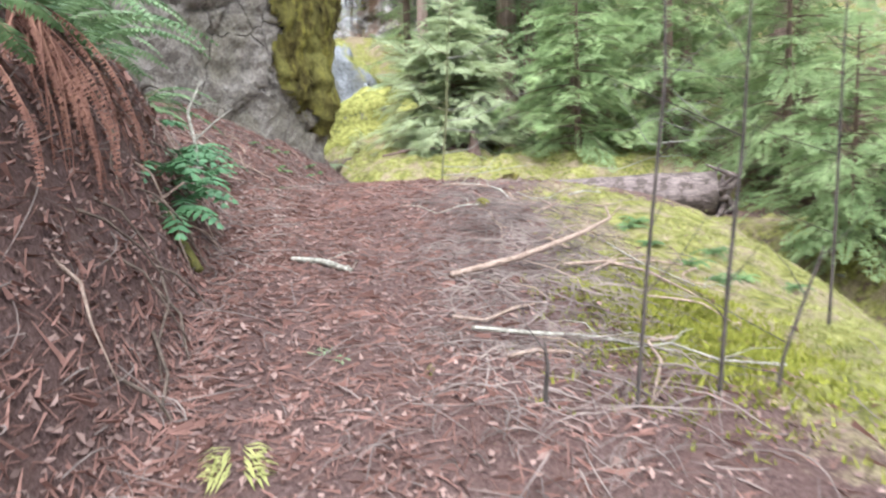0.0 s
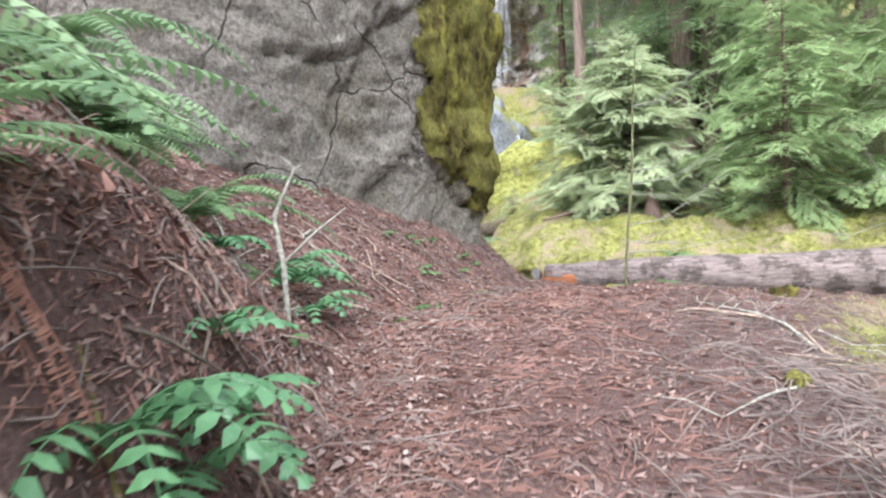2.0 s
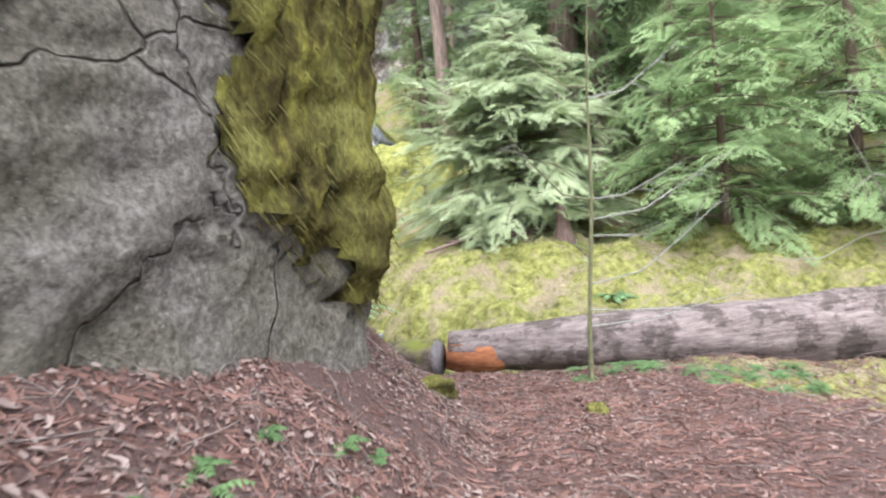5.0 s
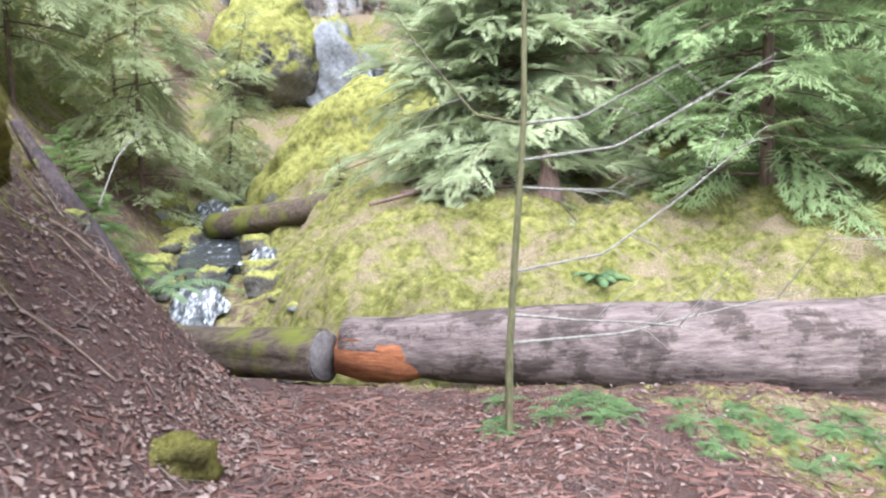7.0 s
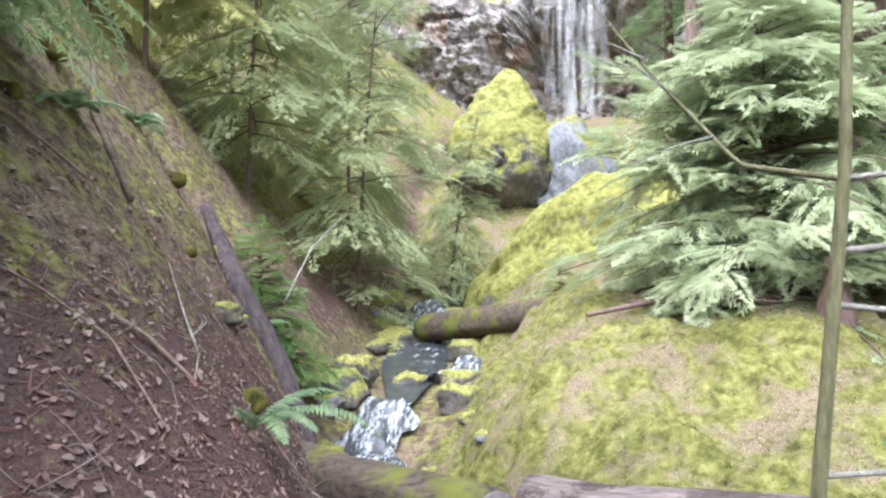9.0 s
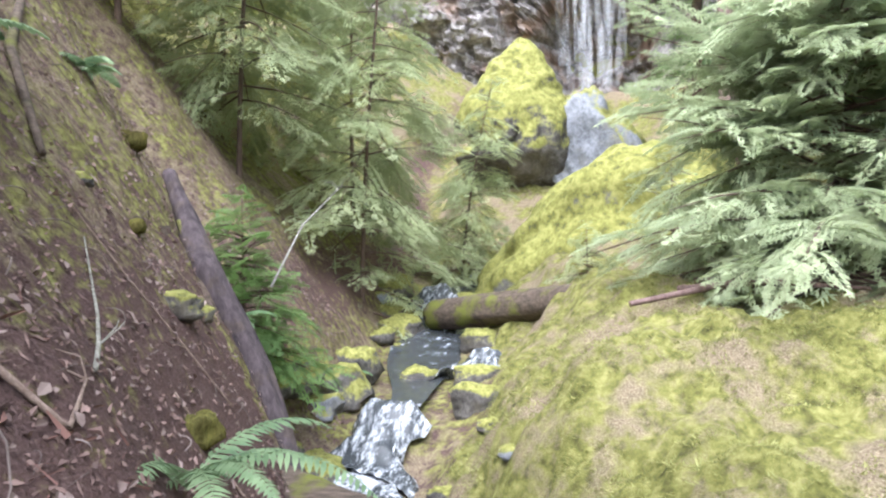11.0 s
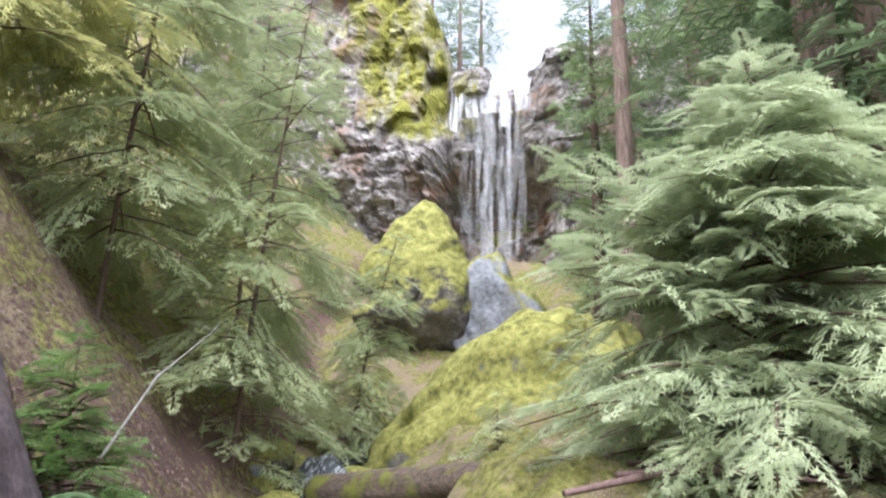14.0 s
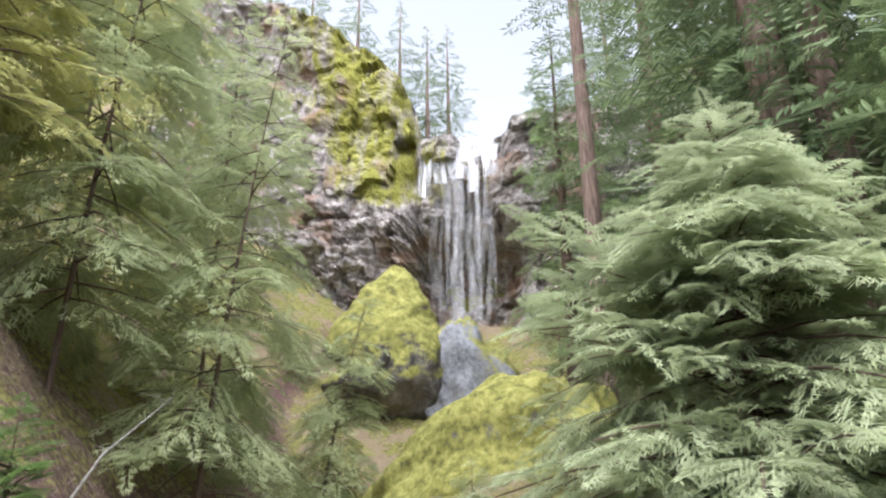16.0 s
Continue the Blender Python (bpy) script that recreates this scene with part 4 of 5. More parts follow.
conifer("small_fir", "bright green small fir on bare reddish soil", (-5.45, 18.75, top(-5.45, 18.75) - 0.1), 1.7, 0.85, M_BRIGHT, "near", 81, 0.03, 80, tilt=0.2)
conifer("overhanging_fir", "dark drooping fir boughs hanging over the slope", (-5.1, 13.9, top(-5.1, 13.9) - 0.1), 3.2, 2.0, M_CEDAR, "near", 82, 0.1, 60, (0.4, 0), tilt=-0.25)
TALL = ((-0.9, 32.0, 30, 0.27), (2.3, 26.4, 26, 0.45), (3.1, 26.0, 27, 0.3), (5.4, 31, 28, 0.45), (8.5, 29, 28, 0.4), (12, 26, 26, 0.4), (1.6, 36.5, 28, 0.35), (6, 38, 30, 0.4), (14, 34, 30, 0.45))
for i, (x, y, h, r) in enumerate(TALL):
    conifer("tall_fir", "tall straight conifer with reddish-brown bark and high dark boughs", (x, y, top(x, y) - 0.2), h, 3.4 if i else 2.2, M_FAR, "far", 100 + i, 0.12 if i else 0.2, 170 if i else 80, trunk_r=r, top_taper=0.5, group="tall conifers", bark=M_TRUNK, tilt=-0.1)
UPPER = [(-9.6, 50.5, 11), (-8.7, 52.5, 13), (-11.5, 51, 12), (-14, 50, 12), (-17, 49.5, 13), (-0.2, 49.8, 14), (1.2, 50.5, 16), (4.0, 49.5, 17), (7.5, 50, 18), (-20, 49.5, 14), (0, 44.5, 13), (3.2, 42.5, 15), (7, 43, 17), (11, 40, 18), (-17, 40, 13), (-15, 35, 13), (-18, 30, 13), (-16, 25, 13), (-14, 19, 12), (-12, 14, 11), (-19, 45, 12),
         (-10.5, 9, 11), (-8.5, 3, 10), (-9, -3, 11), (-6, -9, 12), (2, -11, 13), (8, -7, 13), (13, 0, 13), (14.5, 14, 16), (15, 21, 18), (18, 9, 17), (-14, 5, 13)]
for i, (x, y, h) in enumerate(UPPER):
    conifer("far_fir", "conifer of the surrounding forest above the ravine", (x, y, top(x, y) - 0.3), h, 2.9, M_FAR, "far", 200 + i, 0.06, 60 if y > 14 else 22, trunk_r=0.2, group="forest round the ravine", bark=M_TRUNK, tilt=0.0)

for i, (x, y, h) in enumerate(((-2.2, 37.5, 2.6), (-1.0, 40, 3), (-2.6, 42, 2.6), (0.5, 38, 3.5), (-1.6, 34.5, 2.4), (-11.5, 33, 2.5), (-12, 38, 2.5), (-10.6, 41.5, 2.2), (-2.9, 28.3, 1.6), (-1.8, 25.2, 1.8), (-3.0, 24.0, 1.0))):
    conifer("young_fir", "small young conifer among moss and rocks", (x, y, top(x, y) - 0.1), h, 0.55 * h, M_SLOPE, "mid", 300 + i, 0.02, 34, group="young conifers by the creek", tilt=0.05)


# ---- bare sapling in front of the log ----
def build_sapling():
    t = thing("sapling", "thin bare sapling with mossy stem and pale leafless limbs", "tree", at=(-0.12, 14.05, top(-0.12, 14.05)))
    z0 = top(-0.12, 14.05)
    stem = [(0, 0, -0.1), (0.03, 0, 0.5), (0.08, 0, 1.0), (0.17, 0, 2.28 - z0), (0.22, 0.02, 2.9), (0.3, 0.02, 3.8)]
    wood("stem", stem, [0.026, 0.023, 0.021, 0.018, 0.012, 0.005], M_SAPBARK, t, 10, 2, 0.15)
    limbs = ((2.05 - z0, 1, (1.6, 0.5, 0.55)), (1.42 - z0, 1, (1.5, 0.2, 0.75)), (1.0 - z0, 1, (1.9, 0.4, 0.15)), (2.25 - z0, 1, (0.9, -0.2, 0.3)), (2.25 - z0, -1, (0.75, 0.3, 0.75)),
             (0.62 - z0 + 0.55, 1, (1.0, -0.3, -0.05)), (2.8, 1, (1.0, 0.2, 0.5)), (2.9, -1, (0.6, 0.2, 0.5)), (1.9 - z0, 1, (0.7, 0.4, -0.1)))
    r = np.random.default_rng(9)
    for h, side, (dx, dy, dz) in limbs:
        bx = np.interp(h, [0, 0.5, 1.0, 2.28 - z0, 2.9], [0, 0.03, 0.08, 0.17, 0.22])
        line = [(bx, 0, h), (bx + side * dx * 0.35, dy * 0.3, h + dz * 0.12 - 0.02), (bx + side * dx * 0.7, dy * 0.7, h + dz * 0.55), (bx + side * dx, dy, h + dz)]
        limb = wood("limb", line, [0.01, 0.008, 0.006, 0.002], M_PALETWIG if side > 0 else M_SAPBARK, t, 7, h, 0.2)
        for k in range(4):
            q = np.array(line[1]) + (np.array(line[3]) - np.array(line[1])) * (0.15 + 0.22 * k)
            e = q + np.array([side * 0.25, 0.15 * r.normal(), 0.2 * r.normal()])
            wood("twig", [q, (q + e) / 2 + 0.02, e], [0.004, 0.003, 0.0015], M_PALETWIG, limb, 5, k, 0.1)
    return t


build_sapling()


# ---- ferns and small plants ----
def frond_mesh(rng, length, arch, width, pairs, wide=0.011, hang=0.0):
    """One leaf: a curved stalk with two rows of tapering leaflets. It grows along x."""
    s = np.linspace(0, 1, 12)
    ang = arch[0] + (arch[1] - arch[0]) * s
    dx, dz = np.cos(ang) * length / 11, np.sin(ang) * length / 11
    line = np.stack([np.r_[0, np.cumsum(dx[1:])], 0 * s, np.r_[0, np.cumsum(dz[1:])]], 1)
    soup = Soup()
    v, f = tube(line, np.linspace(0.004, 0.0012, 12), 4, False)
    soup.add(v, f)
    for i in range(pairs):
        u = min(1.0, 0.1 + 0.9 * (i + 0.5 + 0.35 * rng.normal() * (hang > 0)) / pairs)
        c = np.array([np.interp(u, s, line[:, k]) for k in range(3)])
        a = np.interp(u, s, ang)
        ax = np.array([np.cos(a), 0, np.sin(a)])
        up = np.array([-np.sin(a), 0, np.cos(a)])
        ll = width * np.sin(np.pi * min(1, 0.18 + 0.82 * u) ** 0.8) ** 0.7 * (0.85 + 0.3 * rng.random()) + 0.012
        for side in (-1, 1):
            d = np.array([0, side, 0]) * 0.95 + ax * (0.25 + 0.1 * rng.random()) - up * (0.12 + hang + 0.2 * rng.random())
            d /= np.linalg.norm(d)
            w = ax * wide * (0.8 + 0.4 * rng.random())
            p0, p1, p2 = c, c + d * ll * 0.45, c + d * ll - up * 0.15 * ll
            soup.add(np.array([p0 - w * 0.6, p0 + w * 0.6, p1 + w, p1 - w, p2]), [[0, 1, 2, 3], [3, 2, 4]])
    return np.concatenate(soup.v), soup.f


def fern(label, at, n, length, seed, material, dead=0, dead_dir=0.0, spread=6.283, face=0.0, pairs=26, name="sword_fern", width=0.085, wide=0.011):
    rng = np.random.default_rng(seed)
    t = thing(name, label, "fern" if "fern" in name else "shrub", at=at)
    for k in range(n):
        ln = length * (0.7 + 0.45 * rng.random())
        v, f = frond_mesh(rng, ln, (radians(35 + 35 * rng.random()), radians(-30 - 25 * rng.random())), width * (0.8 + 0.4 * rng.random()), pairs, wide)
        mesh_object("frond", turn_z(v, face + spread * ((k + 0.5 * rng.random()) / n - 0.5)), f, material, t, smooth=False)
    for k in range(dead):
        ln = length * (0.65 + 0.45 * rng.random())
        v, f = frond_mesh(rng, ln, (radians(-25 - 25 * rng.random()), radians(-92)), width * (0.06 + 0.2 * rng.random() ** 2), 46, wide * 0.32, 1.4 + 1.2 * rng.random())
        mesh_object("dead_frond", turn_z(v, dead_dir + 2.3 * ((k + rng.random()) / dead - 0.5)) + rng.normal(size=3) * 0.05, f, M_DEADFERN, t, "shrivelled red-brown frond", smooth=False)
    return t


def on(x, y, lift=0.0):
    return (x, y, top(x, y) + lift)


fern("sword fern with arching green fronds over hanging dead brown ones", on(-1.98, 4.1, -0.16), 18, 1.0, 1, M_FERN, 85, -0.6)
fern("sword fern with pale arching fronds on the steep bank", on(-2.45, 5.05, 0.05), 14, 0.85, 2, M_FERN, 8, -0.3)
fern("sword fern with dead brown fronds hanging on the bank", on(-1.65, 3.2, 0.1), 8, 0.8, 3, M_FERN, 40, -0.4)
fern("dark green sword fern at the boulder's foot", on(-2.75, 6.5, 0.08), 11, 0.7, 4, M_FERN, 4)
fern("sword fern spreading over the cut bank", on(-1.85, 3.7, -0.12), 12, 0.9, 12, M_FERNPALE, 8, -0.4)
fern("sword fern at the top of the bank", on(-2.75, 5.7, 0.05), 12, 0.7, 13, M_FERN, 6, -0.3)
fern("sword fern leaning from the upper bank", on(-2.9, 4.8, 0.1), 12, 0.95, 5, M_FERNPALE)
fern("pale sword fern fronds over the slope beside the log", on(-2.7, 15.0, 0.05), 9, 0.75, 6, M_FERNPALE, 0, face=-0.6, spread=4.5)
fern("small fern among moss beyond the log", on(1.05, 17.9), 9, 0.4, 7, M_FERN)
fern("small fern on the reddish slope", on(-5.0, 18.0), 7, 0.4, 8, M_FERN)
fern("small fern hanging at the creek bank", on(-5.6, 20.9), 7, 0.45, 9, M_FERN)
for i in range(12):
    x, y = -2.5 - 1.7 * random.random(), 2.2 + 5.0 * random.random()
    fern("sword fern among brown litter on the upper bank", on(x, y, 0.06), 9, 0.65 + 0.3 * random.random(), 80 + i, M_FERN if i % 2 else M_FERNPALE, 3, -0.4)
for i, (x, y) in enumerate(((-4.6, 15.4), (-5.8, 17.2), (-4.2, 18.4), (-3.6, 13.6))):
    fern("small fern on the steep mossy slope", on(x, y), 7, 0.45, 110 + i, M_FERNPALE)
for i in range(26):
    x, y = -2.0 - 4.0 * random.random(), 12.5 + 6.0 * random.random()
    r = 0.04 + 0.1 * random.random() ** 2
    stone("slope_stone", "moss-grown stone stuck in the steep slope", (x, y, top(x, y) + 0.1 * r), (r * 1.2, r, r * 0.8), M_BANKROCK if i % 2 else M_MOSSMAT, 3.0 + i, "stones in the slope", 18, 11)
for i, (x, y, n, ln) in enumerate(((-1.85, 5.2, 6, 0.42), (-1.72, 4.75, 4, 0.36), (-2.15, 6.7, 7, 0.42), (-2.3, 6.0, 5, 0.4))):
    fern("low shrub with glossy paired leaflets on the bank", on(x, y, 0.02), n, ln, 20 + i, M_GRAPE, face=-0.4, spread=3.4, pairs=7, name="glossy_shrub", width=0.062, wide=0.02)
rng = np.random.default_rng(55)
for i in range(40):
    x, y = (-0.3 + 2.6 * rng.random(), 13.9 + 1.1 * rng.random()) if i < 30 else (1.4 + 1.3 * rng.random(), 2.5 + 4 * rng.random())
    fern("low feathery green herb in moss before the log", on(x, y), 9, 0.14 + 0.1 * rng.random(), 40 + i, M_HERB, pairs=9, name="low_herb", width=0.03, wide=0.006)


# ---- fallen branches ----
def branch(label, pts, radii, material, group="", twigs=0, seed=1):
    t = thing("fallen_branch", label, "branch", group, at=pts[0])
    o = np.array(pts[0])
    wood("stem", [np.array(p) - o for p in pts], radii, material, t, 9, seed, 0.15)
    r = np.random.default_rng(seed)
    for k in range(twigs):
        i = int(r.integers(1, len(pts)))
        q = np.array(pts[i]) - o
        e = q + np.array([r.normal() * 0.12, r.normal() * 0.12, 0.02 + 0.1 * r.random()])
        wood("twig", [q, (q + e) / 2 + 0.02, e], [0.004, 0.003, 0.0015], material, t, 5, k, 0.1)
    return t


branch("long curved bare branch lying over twigs", [on(0.06, 4.3, 0.05), on(0.48, 4.5, 0.12), on(0.95, 4.95, 0.16), on(1.28, 5.6, 0.17), on(1.4, 6.3, 0.12), on(1.3, 6.9, 0.05)], [0.022, 0.02, 0.017, 0.013, 0.009, 0.004], M_STICK, twigs=5)
branch("pale lichen-covered stick lying at the trail edge", [on(-0.97, 4.75, 0.02), on(-0.75, 4.66, 0.03), on(-0.55, 4.5, 0.02)], [0.018, 0.022, 0.014], M_LICHEN, twigs=3, seed=2)
branch("thin pale stick leaning on the cut bank", [(-1.75, 3.75, top(-1.2, 3.6) + 0.02), (-1.6, 3.85, 1.05), (-1.32, 3.95, 1.26)], [0.007, 0.009, 0.005], M_STICK, seed=3)
branch("upright lichen-spotted branch leaning on the bank", [(-2.05, 6.2, 1.25), (-2.08, 6.25, 1.55), (-2.14, 6.3, 1.8), (-2.03, 6.35, 2.05)], [0.014, 0.015, 0.012, 0.006], M_LICHEN, twigs=2, seed=4)
branch("forked side limb resting on the bank", [(-2.08, 6.25, 1.56), (-1.93, 6.3, 1.7), (-1.76, 6.35, 1.83)], [0.009, 0.008, 0.004], M_LICHEN, seed=5)
rng = np.random.default_rng(91)
for i in range(60):
    if i < 22:
        x, y, ln = 0.1 + 1.6 * rng.random(), 3.0 + 5.0 * rng.random(), 0.35 + 0.6 * rng.random()
    elif i < 46:
        x, y, ln = -2.1 - 0.9 * rng.random(), 3.0 + 6.5 * rng.random(), 0.35 + 0.4 * rng.random()
    else:
        x, y, ln = -2.2 - 2.4 * rng.random(), 12.2 + 5.0 * rng.random(), 0.5 + 0.8 * rng.random()
    a = rng.random() * 6.28
    pts = [on(x + ln * (k / 3 - 0.5) * np.cos(a + 0.25 * k * rng.normal()), y + ln * (k / 3 - 0.5) * np.sin(a + 0.2 * k * rng.normal()), 0.015 + 0.05 * rng.random()) for k in range(4)]
    r0 = 0.005 + 0.008 * rng.random()
    branch("dry grey-brown stick lying in forest litter", pts, [r0, r0, 0.8 * r0, 0.3 * r0], M_STICK if i % 3 else M_LICHEN, "dry sticks in the litter", 2, i)
branch("grey bare limb lying down the steep slope", [(-5.7, 16.6, top(-5.7, 16.6) + 0.1), (-5.0, 16.0, top(-5.0, 16.0) + 0.1), (-4.2, 15.6, top(-4.2, 15.6) + 0.05)], [0.03, 0.036, 0.02], M_LOGDARK, seed=71)
branch("thin bare stem leaning above the creek", [(-5.0, 18.6, 1.7), (-4.9, 19.0, 2.3), (-4.7, 19.4, 2.7)], [0.012, 0.01, 0.004], M_PALETWIG, twigs=4, seed=72)
for k in range(10):
    x, y = 4.0 + 3.5 * rng.random(), 15.5 + 3.5 * rng.random()
    z = 1.0 + 2.6 * rng.random()
    t = thing("dead_limb", "pale bare dead limb reaching out from conifers", "branch", "bare dead limbs", at=(x + 1.5, y + 1.2, z))
    wood("limb", [(0.6, 0.4, 0), (-0.6, -0.2, 0.05 * rng.normal()), (-1.5, -0.5, 0.3 * rng.normal() + 0.2), (-2.4, -0.9, 0.5 * rng.normal() + 0.3)], [0.02, 0.016, 0.011, 0.003], M_PALETWIG, t, 7, k, 0.2)
for k, (x, y, ln, m) in enumerate(((-0.54, 3.2, 0.3, M_FERNPALE), (-1.33, 8.9, 0.22, M_CEDAR), (-0.68, 2.55, 0.22, M_TUFT))):
    bv, bf = bough(np.random.default_rng(k), 0.3, 0.12, 1.2, 0.02)
    z, nrm = slope_at(x, y)
    ob = mesh_object("green_sprig", turn_z(bv * ln / 0.3, 1.0 + 2 * k) + np.array([0, 0, 0.025]), bf, m, smooth=False)
    ob.matrix_world = Matrix.Translation((x, y, z)) @ Vector((0, 0, 1)).rotation_difference(Vector(nrm)).to_matrix().to_4x4()
    tagged(ob, "fallen green conifer sprig lying on the trail", "sprig", "green sprigs on the trail")


# ---- dark bare saplings below the trail ----
def bare_stem(label, at, line, r0, seed, twigs):
    r = np.random.default_rng(seed)
    t = thing("bare_sapling", label, "sapling", "bare saplings below the trail", at=at)
    wood("stem", line, [r0, 0.85 * r0, 0.7 * r0, 0.35 * r0], M_DARKSTEM, t, 9, seed, 0.2)
    for k in range(twigs):
        u = 0.2 + 0.7 * (k + r.random()) / twigs
        q = np.array([np.interp(u * (len(line) - 1), range(len(line)), [p[i] for p in line]) for i in range(3)])
        e = q + np.array([0.3 * r.normal(), 0.25 * r.normal(), 0.12 + 0.15 * r.random()])
        wood("twig", [q, (q + e) / 2 + 0.015 * r.normal(size=3), e], [0.3 * r0, 0.22 * r0, 0.0012], M_DARKSTEM, t, 5, k, 0.1)
    return t


bare_stem("tall thin dark leafless sapling on the mossy bank", on(0.72, 2.75, -0.05), [(0, 0, 0), (0.05, 0.02, 0.6), (0.12, 0.05, 1.25), (0.13, 0.1, 2.0)], 0.009, 1, 5)
bare_stem("thin dark leafless sapling leaning over moss", on(1.06, 2.85, -0.05), [(0, 0, 0), (0.03, 0.0, 0.5), (0.1, 0.06, 1.0), (0.12, 0.05, 1.6)], 0.0095, 2, 6)
bare_stem("short dark leafless twig growing out of moss", on(1.32, 2.95, -0.05), [(0, 0, 0), (0.03, 0.0, 0.2), (0.12, 0.03, 0.42), (0.2, 0.05, 0.62)], 0.009, 3, 4)
bare_stem("short broken dark stem beside the trail", on(0.4, 2.8, -0.05), [(0, 0, 0), (0.0, 0.0, 0.1), (0.01, 0.0, 0.2), (0.0, 0.0, 0.3)], 0.012, 4, 1)
bare_stem("thin dark leafless sapling standing before the creek brush", on(2.2, 4.2, -0.05), [(0, 0, 0), (0.02, 0.0, 0.7), (0.05, 0.04, 1.4), (0.08, 0.05, 2.3)], 0.01, 5, 7)
root = thing("mossy_root", "moss-covered root running down the cut bank", "root", at=on(-1.42, 4.25, 0.0))
wood("root_body", [(-0.32, 0.12, 0.75), (-0.2, 0.05, 0.42), (-0.06, 0.0, 0.14), (0.06, -0.08, 0.0)], [0.02, 0.032, 0.034, 0.024], M_MOSSHAIRY, root, 12, 2, 0.35)
for i, (x, y, ln, m) in enumerate(((-2.6, 5.4, 0.6, M_FERNPALE), (-1.5, 2.5, 0.6, M_FERN))):
    fern("sword fern hanging over the dark cut bank", on(x, y, 0.05), 9, ln, 160 + i, m, 7, -0.4, spread=4.6, face=-0.5)
for i, (x, y, n, ln) in enumerate(((-1.62, 4.35, 6, 0.5), (-1.5, 4.15, 4, 0.4), (-1.7, 4.95, 5, 0.45), (-2.35, 6.9, 6, 0.45), (-1.62, 4.65, 4, 0.4), (-2.5, 7.3, 5, 0.4))):
    fern("low shrub with broad glossy paired leaflets on the bank", on(x, y, 0.06), n, ln, 190 + i, M_GRAPE, face=-0.4, spread=3.0, pairs=7, name="glossy_shrub", width=0.085, wide=0.023)
rng = np.random.default_rng(202)
for i in range(26):
    y = 2.4 + 5.2 * rng.random()
    x = np.interp(y, TY, FOOT_X) - 0.05 - 0.35 * rng.random()
    z = top(x, y)
    t = thing("hanging_root", "thin brown root hanging down the cut bank", "root", "roots on the cut bank", at=(x, y, z))
    a = rng.normal() * 0.12
    wood("root_body", [(-0.1, -a, 0.16), (0.05, 0, 0.05), (0.1, a, -0.08), (0.16 + 0.05 * rng.random(), 1.6 * a, -0.28)], [0.008, 0.007, 0.005, 0.002], M_STICK if i % 3 == 0 else M_BARKDARK, t, 6, i, 0.2)


# ---- litter, twigs, tufts ----
def scatter(name, label, material, places, maker, seed):
    rng = np.random.default_rng(seed)
    soup = Soup()
    for x, y in places(rng):
        z, n = slope_at(x, y)
        maker(soup, rng, np.array([x, y, z]), n)
    return tagged(soup.build(name, material, None, smooth=False), label, "litter", kind="stuff")


def frame_on(n, a):
    t = np.array([np.cos(a), np.sin(a), 0.0])
    t = t - n * (t @ n)
    t /= np.linalg.norm(t) + 1e-9
    return t, np.cross(n, t)


def put_leaf(soup, rng, p, n):
    t, b = frame_on(n, rng.random() * 6.28)
    ln, w = 0.008 + 0.026 * rng.random() ** 2.2, 0.005 + 0.011 * rng.random() ** 1.5
    c = p + n * (0.006 + 0.012 * rng.random())
    lift = n * w * rng.normal() * 0.8
    soup.add(np.array([c - t * ln, c + b * w + lift, c + t * ln + n * 0.01 * rng.normal(), c - b * w + lift]), np.array([[0, 1, 2], [0, 2, 3]]))


def put_needle(soup, rng, p, n):
    t, b = frame_on(n, rng.random() * 6.28)
    ln, w = 0.02 + 0.05 * rng.random(), 0.0014 + 0.0018 * rng.random()
    c = p + n * (0.004 + 0.012 * rng.random())
    soup.add(np.array([c - t * ln - b * w, c - t * ln + b * w, c + t * ln + b * w + n * 0.012 * rng.normal(), c + t * ln - b * w]), np.array([[0, 1, 2, 3]]))


def put_twig(soup, rng, p, n):
    t, b = frame_on(n, rng.random() * 6.28)
    ln = 0.03 + 0.26 * rng.random() ** 2.5
    k = np.linspace(-1, 1, 5)
    line = p + np.outer(k * ln, t) + np.outer(ln * 0.25 * rng.normal() * k * k, b) + np.outer(0.01 + 0.05 * rng.random() * (1 - k * k), n)
    r = 0.0012 + 0.0026 * rng.random() ** 1.5
    v, f = tube(line, [r, r, r, r * 0.8, r * 0.4], 4, False)
    soup.add(v, f)


def put_tuft(soup, rng, p, n):
    for _ in range(4):
        a = rng.random() * 6.28
        t = np.array([np.cos(a), np.sin(a), 0])
        c = p + rng.normal(size=3) * 0.02 * np.array([1, 1, 0])
        h, w = 0.018 + 0.03 * rng.random(), 0.006
        soup.add(np.array([c - t * w, c + t * w, c + n * h + t * 0.01 * rng.normal() + np.array([t[1], -t[0], 0]) * 0.02 * rng.normal()]), np.array([[0, 1, 2]]))


def by_trail(count, wide):
    def give(rng):
        y = rng.random(count) ** 0.9 * 15.5 - 0.8
        mid = 0.5 * (np.interp(y, TY, FOOT_X) + np.interp(y, TY, EDGE_X))
        return zip(mid + rng.normal(size=count) * wide, y)
    return give


def on_slope(count):
    def give(rng):
        y = 11.5 + 11 * rng.random(count)
        return zip(np.interp(y, TY, FOOT_X) - 4.2 * rng.random(count) ** 1.3, y)
    return give


def twig_pile(count):
    def give(rng):
        return zip(0.55 + 0.4 * rng.normal(size=count), 5.0 + 1.6 * rng.normal(size=count))
    return give


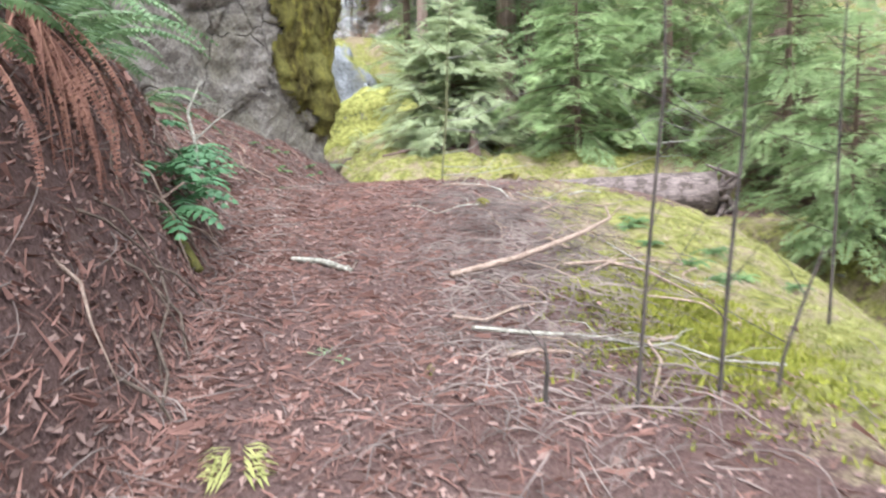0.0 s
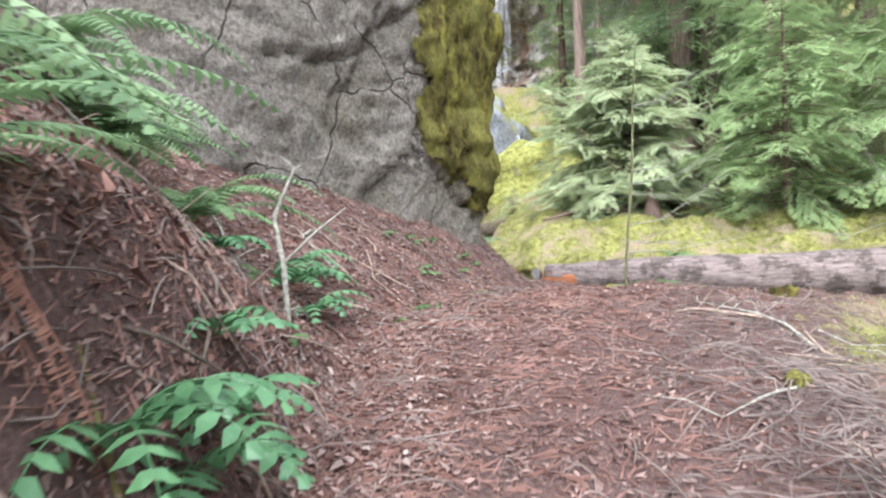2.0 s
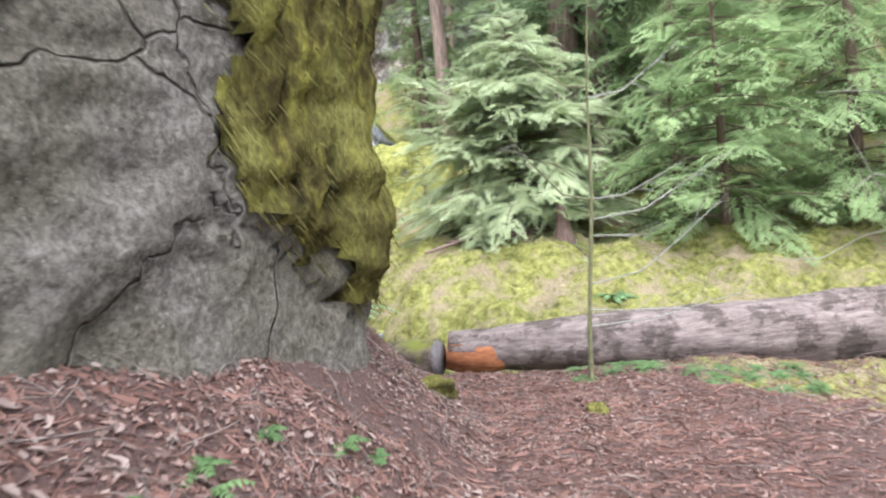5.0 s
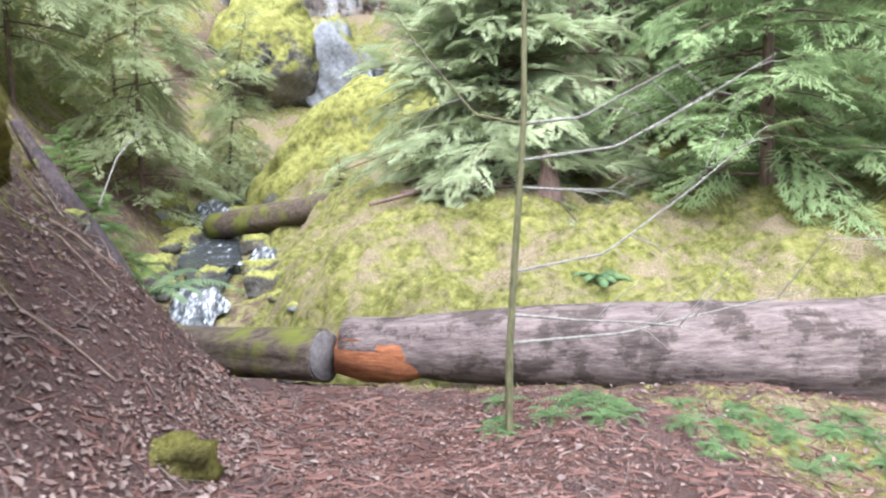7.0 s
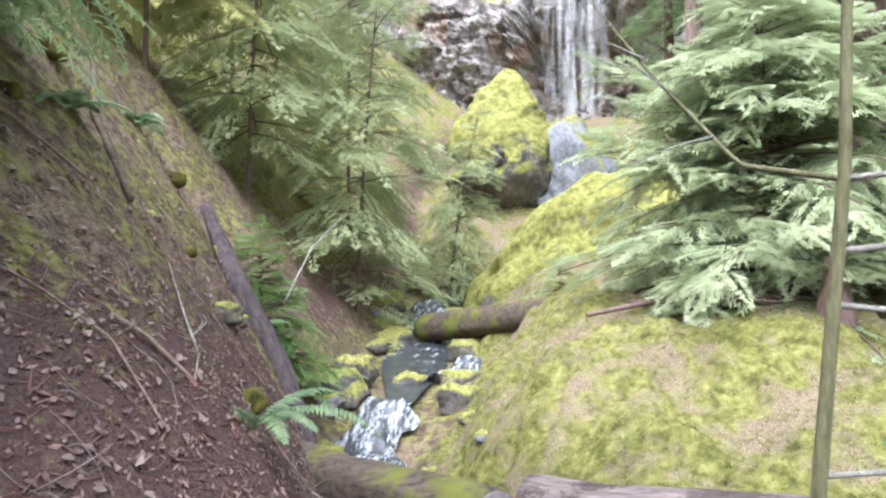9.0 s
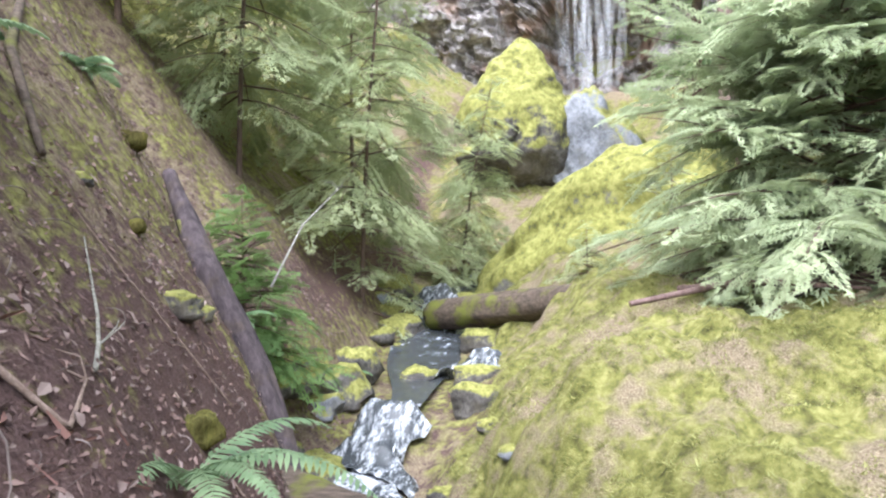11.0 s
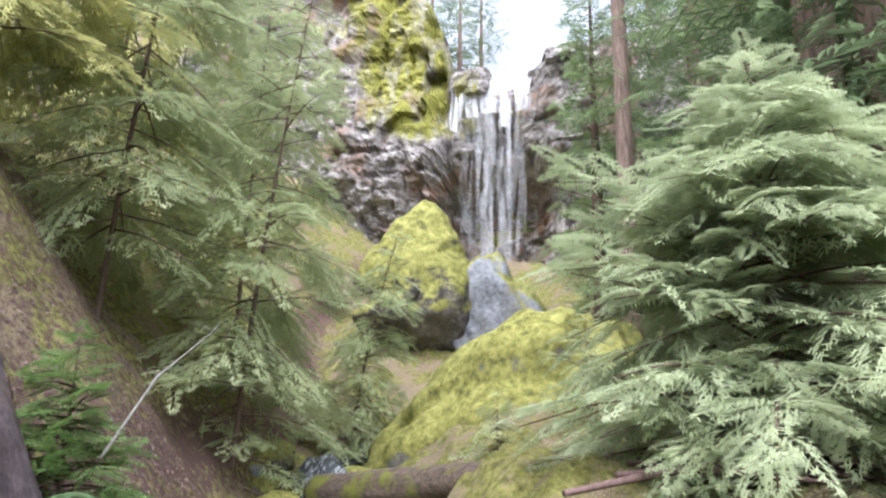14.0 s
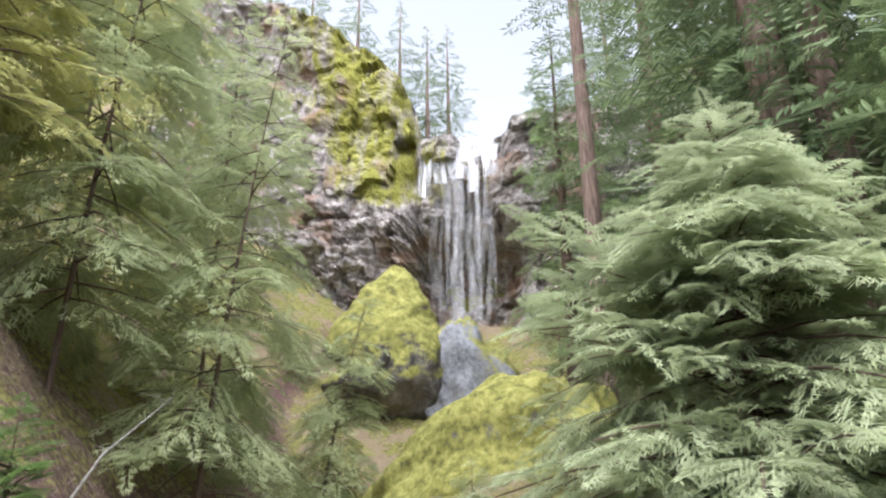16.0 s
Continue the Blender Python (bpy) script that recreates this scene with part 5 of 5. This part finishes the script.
def on_moss(count):
    def give(rng):
        x = np.r_[-3.6 + 8 * rng.random(count), 0.2 + 4.5 * rng.random(count // 2)]
        y = np.r_[15.4 + 6 * rng.random(count), 0.5 + 9 * rng.random(count // 2)]
        keep = moss_mask(x, y) > 0.35 + 0.4 * rng.random(len(x))
        keep &= np.array([noise.noise((a * 0.9, b * 0.9, 5.0)) > -0.25 for a, b in zip(x, y)])
        return zip(x[keep], y[keep])
    return give


scatter("leaf_litter", "small brown and pale dead leaves over the trail", M_LITTER, by_trail(17000, 1.1), put_leaf, 1)
scatter("leaf_litter", "brown dead leaves on the steep slope", M_LITTER, on_slope(15000), put_leaf, 2)
def on_mound(count):
    def give(rng):
        y = 4.5 + 6.5 * rng.random(count)
        return zip(np.interp(y, TY, FOOT_X) + 0.5 - 2.6 * rng.random(count), y)
    return give


def put_big_leaf(soup, rng, p, n):
    t, b = frame_on(n, rng.random() * 6.28)
    ln, w = 0.012 + 0.03 * rng.random() ** 2.5, 0.007 + 0.014 * rng.random()
    c = p + n * (0.012 + 0.02 * rng.random())
    k = n * w * (0.2 + 0.9 * rng.random())
    soup.add(np.array([c - t * ln, c - t * ln * 0.3 + b * w + k, c + t * ln * 0.5 + b * w * 0.7 + k * 0.6, c + t * ln, c + t * ln * 0.5 - b * w * 0.7 + k * 0.4, c - t * ln * 0.3 - b * w + k]), [[0, 1, 2, 3], [0, 3, 4, 5]])


scatter("leaf_litter", "curled pale and pinkish leaves on the debris mound", M_PALELEAF, on_mound(1500), put_big_leaf, 11)
scatter("leaf_litter", "brown leaf crumbs on the debris mound", M_LITTER, on_mound(9000), put_leaf, 12)
scatter("needle_litter", "red-brown needle sprays on the debris mound", M_NEEDLE, on_mound(14000), put_needle, 13)
scatter("twig_litter", "thin roots and twigs on the debris mound", M_TWIG, on_mound(1100), put_twig, 14)
scatter("leaf_litter", "curled pale leaves on the steep slope", M_PALELEAF, on_slope(5000), put_big_leaf, 15)
rng = np.random.default_rng(66)
for i in range(16):
    y = 5.5 + 5.5 * rng.random()
    x = np.interp(y, TY, FOOT_X) + 0.2 - 1.1 * rng.random()
    fern("low green herb sprouting from brown litter", on(x, y), 6, 0.1 + 0.06 * rng.random(), 140 + i, M_HERB, pairs=6, name="low_herb", width=0.03, wide=0.01)
scatter("needle_litter", "reddish fallen needles over the trail", M_NEEDLE, by_trail(22000, 0.9), put_needle, 3)
scatter("twig_litter", "small dry twigs over the trail and bank", M_TWIG, by_trail(550, 1.4), put_twig, 4)
scatter("twig_pile", "tangled heap of dry twigs below the trail edge", M_TWIG, twig_pile(2800), put_twig, 5)
scatter("slope_twigs", "dry twigs and roots on the steep slope", M_TWIG, on_slope(900), put_twig, 6)
scatter("moss_tufts", "soft yellow-green moss tufts on the banks", M_TUFT, on_moss(16000), put_tuft, 7)


def on_patch(count):
    def give(rng):
        return zip(1.25 + 0.3 * rng.normal(size=count), 3.75 + 0.45 * rng.normal(size=count))
    return give


scatter("moss_tufts", "bright yellow-green moss patch on the bank below the trail", M_CUSHION, on_patch(3500), put_tuft, 21)


def on_bank(count):
    def give(rng):
        y = 6.5 * rng.random(count)
        return zip(np.interp(y, TY, FOOT_X) + 0.15 - 1.3 * rng.random(count), y)
    return give


scatter("leaf_litter", "rust-brown leaf crumbs on the cut bank", M_LITTER, on_bank(3500), put_leaf, 22)
scatter("needle_litter", "red-brown needles caught on the cut bank", M_NEEDLE, on_bank(7000), put_needle, 23)
scatter("twig_litter", "fine roots and twigs on the cut bank", M_TWIG, on_bank(700), put_twig, 24)


def before_log(count):
    def give(rng):
        return zip(-2.0 + 6.0 * rng.random(count), 11.8 + 4.1 * rng.random(count))
    return give


scatter("leaf_litter", "brown and pale leaves on the flat before the log", M_LITTER, before_log(5000), put_leaf, 25)
scatter("leaf_litter", "curled pale leaves on the flat before the log", M_PALELEAF, before_log(500), put_big_leaf, 26)
scatter("needle_litter", "red-brown needles on the flat before the log", M_NEEDLE, before_log(4500), put_needle, 27)
scatter("twig_litter", "thin twigs on the flat before the log", M_TWIG, before_log(350), put_twig, 28)
